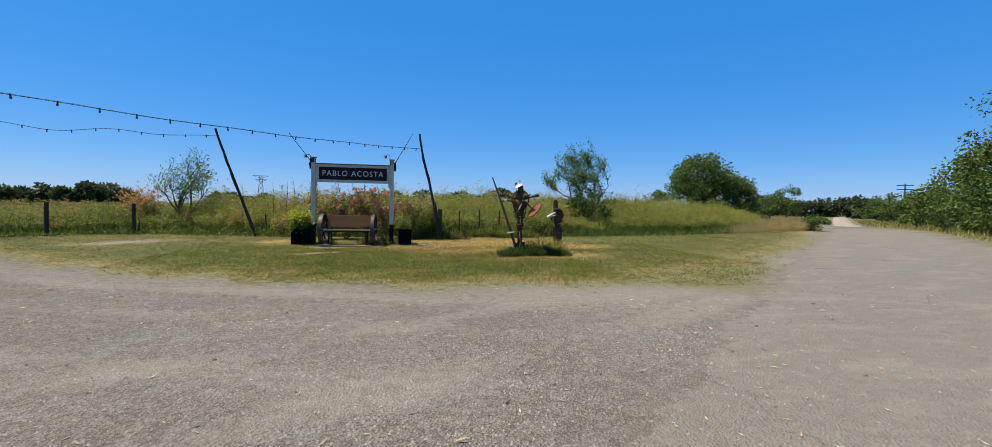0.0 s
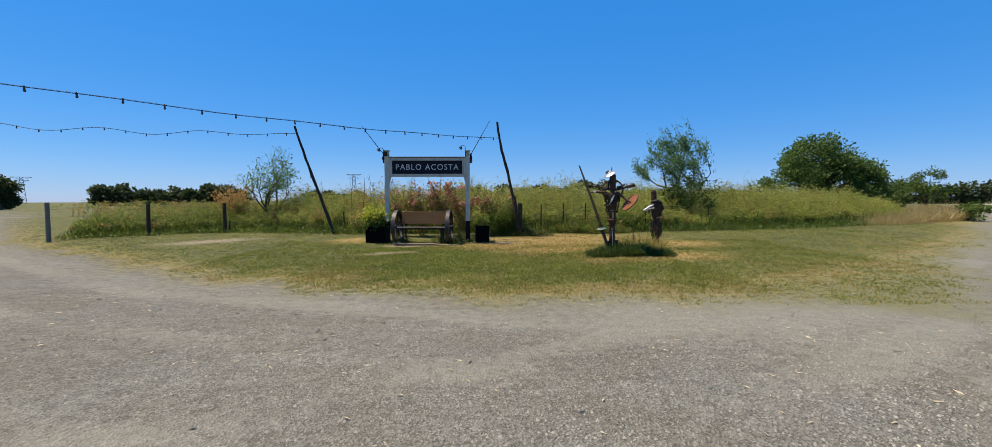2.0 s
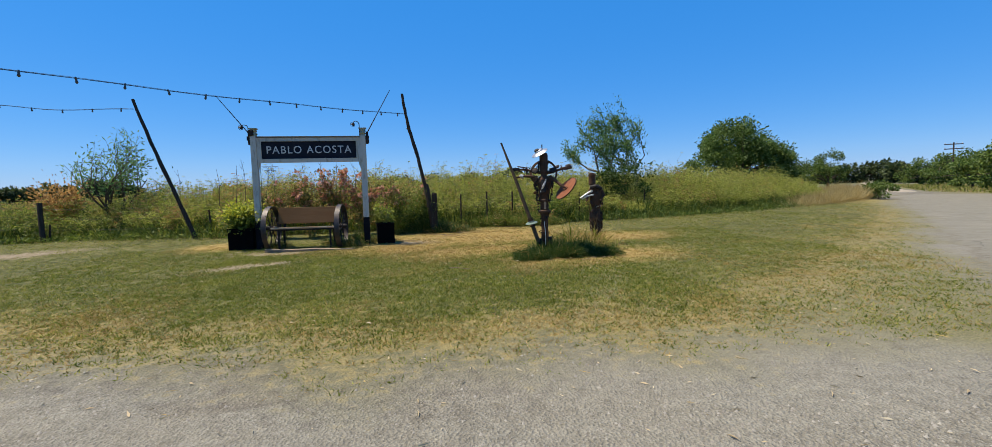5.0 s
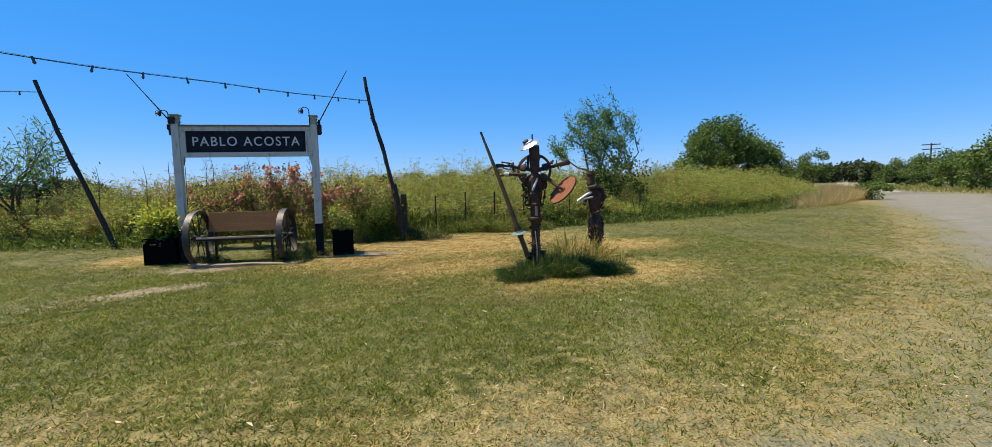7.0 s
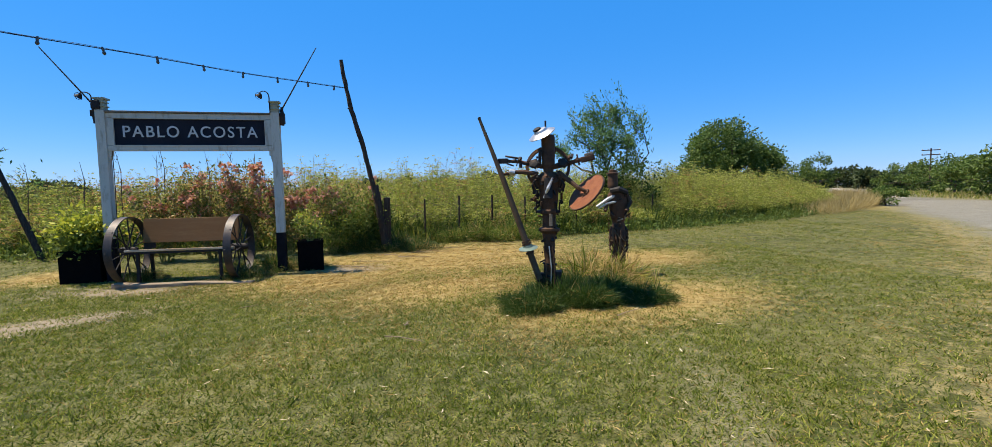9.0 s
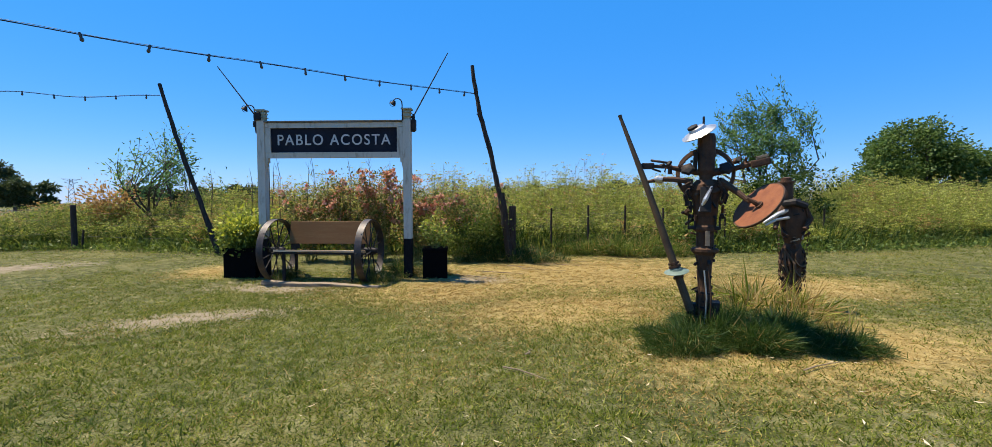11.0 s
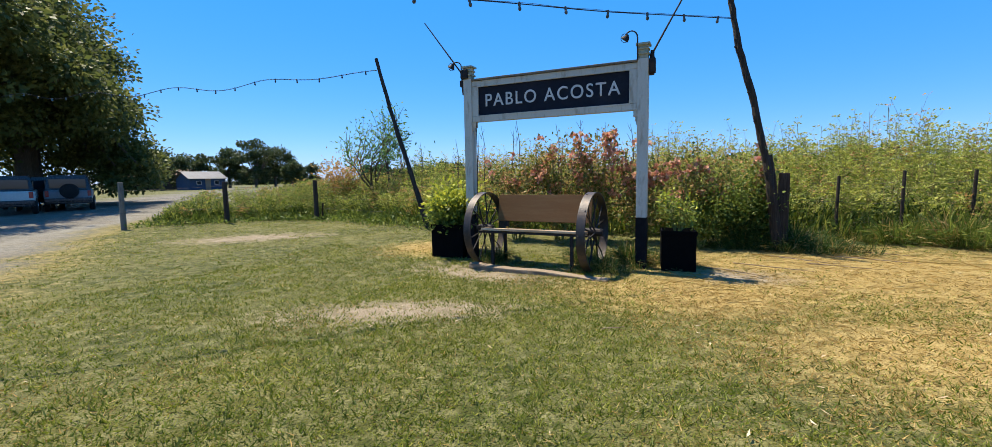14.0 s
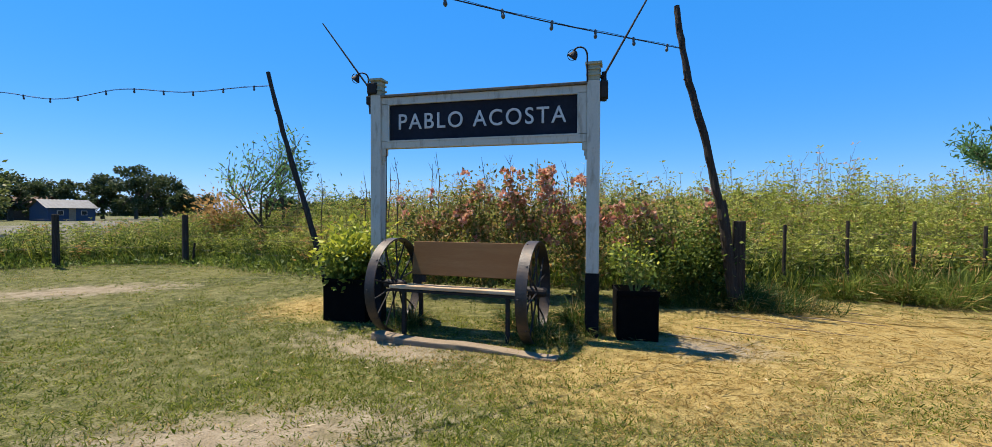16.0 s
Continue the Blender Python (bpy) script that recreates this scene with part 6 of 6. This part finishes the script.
# ---- parked cars under the big tree ----
def car(name, at, turn, length, width, height, paint, lower, label, spare, bed):
    """A car with its nose along +x of its own frame: body, cabin, wheels, glass, lamps."""
    c = thing(name, at, turn, label, "car", "cars parked under the tree")
    a, w = length / 2, width / 2
    bm = bmesh.new()
    box(bm, (-a, -w, 0.56), (a, w, 1.04), 0.09)
    box(bm, (a - 1.25, -w + 0.04, 0.95), (a - 0.08, w - 0.04, 1.10), 0.06)
    part("body", bm, paint, c)
    bm = bmesh.new()
    box(bm, (-a + 0.02, -w + 0.04, 0.36), (a - 0.02, w - 0.04, 0.57), 0.05)
    part("sill", bm, lower, c, "dark lower cladding")
    back = -a + (1.45 if bed else 0.06)
    bm = bmesh.new()
    vs = box(bm, (back, -w + 0.05, 1.0), (a - 1.15, w - 0.05, height), 0.0)
    for v in bm.verts:
        if v.co.z > 1.3:
            v.co.x += -0.45 if v.co.x > 0 else 0.12
            v.co.y *= 0.86
    bmesh.ops.bevel(bm, geom=list(bm.edges), offset=0.06, segments=2, affect="EDGES")
    cabin = part("cabin", bm, M_CARDARK, c, "dark glazed cabin")
    for sx, x0, x1 in ((-1, back + 0.035, back + 0.10),):
        bm = bmesh.new()
        vs = box(bm, (x0 - 0.04, -w + 0.22, 1.12), (x1 - 0.02, w - 0.22, height - 0.17), 0.01)
        part("rear_window", bm, M_GLASS, cabin)
    for sy in (-1, 1):
        bm = bmesh.new()
        box(bm, (back + 0.28, sy * (w - 0.10), 1.12), (a - 1.75, sy * (w - 0.06), height - 0.22), 0.01)
        part("side_window", bm, M_GLASS, cabin)
        bm = bmesh.new()
        box(bm, (-a - 0.015, sy * (w - 0.05), 0.72), (-a + 0.06, sy * (w - 0.19), 1.0), 0.02)
        part("tail_lamp", bm, M_REDLAMP, c, "red tail lamp")
        for x in (-a + 0.85, a - 0.85):
            bm = bmesh.new()
            lathe(bm, [(0.26, -0.11), (0.345, -0.10), (0.36, -0.06), (0.36, 0.06), (0.345, 0.10), (0.26, 0.11)], 22, Matrix.Translation((x, sy * (w - 0.06), 0.36)) @ pose(0, 0, 0, 90, 0, 0))
            wheel = part("wheel", bm, M_RUBBER, c, "black tyre")
            bm = bmesh.new()
            lathe(bm, [(0.25, -0.118), (0.24, 0.118), (0.06, 0.125)], 16, Matrix.Translation((x, sy * (w - 0.06), 0.36)) @ pose(0, 0, 0, 90, 0, 0))
            part("hubcap", bm, M_CHROME, wheel)
    bm = bmesh.new()
    box(bm, (-a - 0.10, -w + 0.02, 0.46), (-a + 0.05, w - 0.02, 0.64), 0.035)
    part("bumper", bm, lower, c)
    bm = bmesh.new()
    box(bm, (-a - 0.112, -0.26, 0.50), (-a - 0.102, 0.26, 0.61), 0.002)
    part("number_plate", bm, M_CARDARK, c)
    if spare:
        bm = bmesh.new()
        lathe(bm, [(0.20, -0.02), (0.34, 0.0), (0.36, 0.05), (0.36, 0.15), (0.33, 0.20), (0.05, 0.22)], 24, Matrix.Translation((-a - 0.0, -0.05, 0.98)) @ pose(0, 0, 0, 0, -90, 0))
        part("spare_wheel", bm, M_RUBBER, c, "dark covered spare wheel on the tailgate")
    if bed:
        bm = bmesh.new()
        box(bm, (-a + 0.1, -w + 0.10, 1.0), (back - 0.03, w - 0.10, 1.05), 0.01)
        part("bed_cover", bm, M_CARDARK, c, "black cover over the pickup bed")
    for sy in (-1, 1):
        bm = bmesh.new()
        box(bm, (back + 0.35, sy * (w - 0.24), height + 0.0), (a - 1.9, sy * (w - 0.20), height + 0.045), 0.008)
        part("roof_rail", bm, M_CARDARK, cabin)


car("suv", (-29.9, 22.55, 0.0), 155, 4.3, 1.78, 1.74, M_CARGREY, M_CARDARK, "grey off-road car with a spare wheel parked in shade", True, False)
car("pickup", (-29.0, 19.9, 0.0), 158, 4.9, 1.80, 1.72, M_CARWHITE, M_CARDARK, "white pickup truck parked in the tree's shade", False, True)
car("suv", (-33.2, 22.2, 0.0), 172, 4.4, 1.78, 1.70, M_CARDARK, M_CARDARK, "dark off-road car parked deep in the shade", False, False)


# ---- the farmhouse ----
def farmhouse():
    x, y = polar(-57.2, 100, 0.3, 10.0)
    h = thing("farmhouse", (x, y, 0), 82, "small blue farmhouse with a grey sheet-metal roof", "house")
    w, d, e, r = 3.0, 2.5, 2.1, 3.3
    for lo, hi in (((-w, -d, 0), (w, -d + 0.15, e)), ((-w, d - 0.15, 0), (w, d, e))):
        bm = bmesh.new()
        box(bm, lo, hi)
        part("wall", bm, M_BLUEWALL, h)
    for sx in (-1, 1):
        bm = bmesh.new()
        o = [bm.verts.new((sx * w, py, pz)) for py, pz in ((-d + 0.16, 0), (d - 0.16, 0), (d - 0.16, e), (0, r - 0.08), (-d + 0.16, e))]
        i = [bm.verts.new((sx * (w - 0.15), v.co.y, v.co.z)) for v in o]
        bm.faces.new(o)
        bm.faces.new(i[::-1])
        for k in range(5):
            bm.faces.new((o[k], i[k], i[(k + 1) % 5], o[(k + 1) % 5]))
        part("gable_wall", bm, M_BLUEWALL, h)
    for sy in (-1, 1):
        bm = bmesh.new()
        n = 26
        for k in range(n + 1):
            px = -w - 0.35 + (2 * w + 0.7) * k / n
            bump = 0.025 * (k % 2)
            for py, pz in ((0, r), (sy * (d + 0.4), e - 0.12)):
                bm.verts.new((px, py, pz + bump))
                bm.verts.new((px, py, pz + bump - 0.04))
        bm.verts.ensure_lookup_table()
        for k in range(n):
            q = [bm.verts[4 * k + j] for j in range(4)] + [bm.verts[4 * k + 4 + j] for j in range(4)]
            bm.faces.new((q[0], q[4], q[6], q[2]))
            bm.faces.new((q[1], q[3], q[7], q[5]))
        part("roof", bm, M_SHEET, h, "corrugated grey sheet roof")
    for px, pz0, pz1, pw, nm in ((-1.5, 0.9, 1.6, 0.4, "window"), (0.0, 0.05, 1.95, 0.45, "door"), (1.5, 0.9, 1.6, 0.4, "window")):
        bm = bmesh.new()
        box(bm, (px - pw, -d - 0.04, pz0), (px + pw, -d + 0.02, pz1), 0.01)
        fr = part(nm, bm, M_WHITE if nm == "window" else M_PLANK, h)
        if nm == "window":
            bm = bmesh.new()
            box(bm, (px - pw + 0.07, -d - 0.06, pz0 + 0.07), (px + pw - 0.07, -d - 0.045, pz1 - 0.07), 0.003)
            part("pane", bm, M_GLASS, fr)
    for py in (-1.2, 1.0):
        bm = bmesh.new()
        box(bm, (w - 0.02, py - 0.4, 0.9), (w + 0.04, py + 0.4, 1.7), 0.01)
        fr = part("window", bm, M_WHITE, h)
        bm = bmesh.new()
        box(bm, (w + 0.045, py - 0.33, 0.97), (w + 0.06, py + 0.33, 1.63), 0.003)
        part("pane", bm, M_GLASS, fr)
    x2, y2 = polar(-60.6, 118, 0.3, 10.0)
    s = thing("barn", (x2, y2, 0), 25, "long low dark shed with a brown sheet roof", "shed")
    bm = bmesh.new()
    box(bm, (-6, -3, 0), (6, 3, 2.6), 0.02)
    part("wall", bm, M_POLE, s)
    bm = bmesh.new()
    vs = box(bm, (-6.5, -3.6, 2.62), (6.5, 3.6, 2.72), 0.0)
    for v in bm.verts:
        v.co.z += 1.4 * (1 - abs(v.co.y) / 3.6)
    e = [e for e in bm.edges if abs(e.verts[0].co.y - e.verts[1].co.y) > 3]
    r = bmesh.ops.subdivide_edges(bm, edges=e, cuts=1)
    for v in bm.verts:
        if abs(v.co.y) < 0.01:
            v.co.z += 1.4
    part("roof", bm, M_RUST, s, "rusty sheet roof")


farmhouse()


# ---- power line, pylons, small dead things ----
def lattice_pylon(az, d, h):
    x, y = polar(az, d)
    p = thing("pylon", (x, y, 0), -az, "far steel lattice power pylon on the horizon", "pylon", "far pylons")

    def bar(name, a, b, r=0.16):
        bm = bmesh.new()
        tube(bm, [a, b], r, 4)
        part(name, bm, M_FENCEWIRE, p)

    w0, w1 = 2.6, 0.9
    for sx in (-1, 1):
        for sy in (-1, 1):
            bar("leg", (sx * w0, sy * w0, -0.5), (sx * w1, sy * w1, h))
    n = 6
    for k in range(n):
        z0, z1 = h * k / n, h * (k + 1) / n
        a, b = w0 + (w1 - w0) * k / n, w0 + (w1 - w0) * (k + 1) / n
        for s in (-1, 1):
            bar("brace", (-s * a, -a, z0), (s * b, -b, z1), 0.1)
            bar("brace", (-s * a, a, z0), (s * b, b, z1), 0.1)
    for z, r in ((h, 6.0), (h * 0.88, 4.2)):
        bar("arm", (-r, 0, z), (r, 0, z))
        bar("arm", (-r, 0, z), (0, 0, z - 2.0), 0.1)
        bar("arm", (r, 0, z), (0, 0, z - 2.0), 0.1)


lattice_pylon(-15.3, 420, 24.5)
lattice_pylon(-43.8, 520, 21.0)
lattice_pylon(-13.2, 900, 36.0)


def power_pole(x, y, h):
    p = thing("power_pole", (x, y, 0), -48, "wooden power pole with a cross arm beyond the bushes", "power pole")
    bm = bmesh.new()
    tube(bm, [(0, 0, -0.5), (0, 0, h)], [0.13, 0.08], 8)
    part("pole", bm, M_POLE, p)
    for z in (h - 0.25, h - 0.9):
        bm = bmesh.new()
        box(bm, (-1.0, -0.06, z - 0.06), (1.0, 0.06, z + 0.06), 0.01)
        part("cross_arm", bm, M_POLE, p)
        for dx in (-0.9, -0.3, 0.3, 0.9):
            bm = bmesh.new()
            lathe(bm, [(0.03, 0.0), (0.06, 0.08), (0.03, 0.16)], 8, Matrix.Translation((dx, 0, z + 0.06)))
            part("insulator", bm, M_ALU, p)


x, y = polar(55.2, 92, 1.2, 6.0)
power_pole(x, y, 6.2)


def dead_stalk(x, y, h, seed):
    rng = random.Random(seed)
    bm = bmesh.new()
    a = rng.uniform(-0.12, 0.12)
    tube(bm, [(0, 0, -0.05), (a * 0.3, 0, h * 0.5), (a * 0.5 + 0.03, 0.02, h * 0.8), (a, 0, h)], [0.011, 0.009, 0.007, 0.003], 5)
    for k in range(4):
        u = rng.uniform(0.6, 0.95)
        b = rng.uniform(-1, 1)
        tube(bm, [(a * u, 0, h * u), (a * u + 0.10 * b, 0.03, h * u + 0.16)], [0.005, 0.002], 4)
    ob = link_bm("dead_stalk", bm, M_BARK)
    ob.location = (x, y, gz(x, y))
    tagged(ob, "bare dry weed stalk standing above the weeds", "stalk", "dry stalks behind the sign")


for k, (x, y, h) in enumerate(((-4.4, 19.3, 2.1), (-4.0, 19.0, 2.25), (-3.6, 19.4, 2.15), (-3.2, 19.0, 2.3), (-2.4, 19.2, 2.2), (-1.9, 18.9, 2.2), (-1.5, 19.1, 2.15), (-4.8, 19.2, 2.0), (-0.9, 19.2, 2.1), (-6.0, 19.5, 2.0))):
    dead_stalk(x, y, h, k)


def stick(x, y, length, turn, r, seed):
    rng = random.Random(seed)
    bm = bmesh.new()
    tube(bm, [(-length / 2, 0, r), (-length / 6, rng.uniform(-0.03, 0.03), r * 1.5), (length / 5, rng.uniform(-0.03, 0.03), r), (length / 2, 0, r)], [r, r * 0.9, r * 0.7, r * 0.3], 6)
    ob = link_bm("stick", bm, M_PLANK)
    ob.matrix_world = pose(x, y, gz(x, y) + 0.015, 0, 0, turn)
    tagged(ob, "thin pale dry stick lying on the mown lawn", "stick", "sticks on the lawn")


for k, (x, y, l, a, r) in enumerate(((1.55, 11.75, 0.42, -38, 0.007), (1.6, 12.25, 0.14, 60, 0.008), (0.75, 16.15, 0.7, -28, 0.009), (1.2, 16.5, 0.9, -20, 0.008), (2.0, 16.7, 0.8, -14, 0.007), (2.4, 17.2, 0.9, -18, 0.008), (3.9, 11.95, 0.5, 25, 0.006), (-0.2, 13.6, 0.22, 40, 0.006), (2.6, 17.7, 0.7, -25, 0.007), (1.6, 17.0, 0.8, -30, 0.008))):
    stick(x, y, l, a, r, k)


def ground_stone(x, y, s, seed):
    rng = random.Random(seed)
    bm = bmesh.new()
    bmesh.ops.create_icosphere(bm, subdivisions=2, radius=s)
    for v in bm.verts:
        v.co *= rng.uniform(0.8, 1.15)
        v.co.z *= 0.6
    ob = link_bm("stone", bm, M_GREYWOOD)
    ob.location = (x, y, gz(x, y) + s * 0.2)
    tagged(ob, "small dark stone lying on the gravel", "stone", "stones on the gravel")


for k, (x, y, s) in enumerate(((-0.75, 2.55, 0.022), (-2.6, 3.1, 0.02), (1.9, 3.4, 0.02), (4.0, 4.6, 0.022), (-4.3, 5.5, 0.025), (0.7, 3.0, 0.018))):
    ground_stone(x, y, s, k)
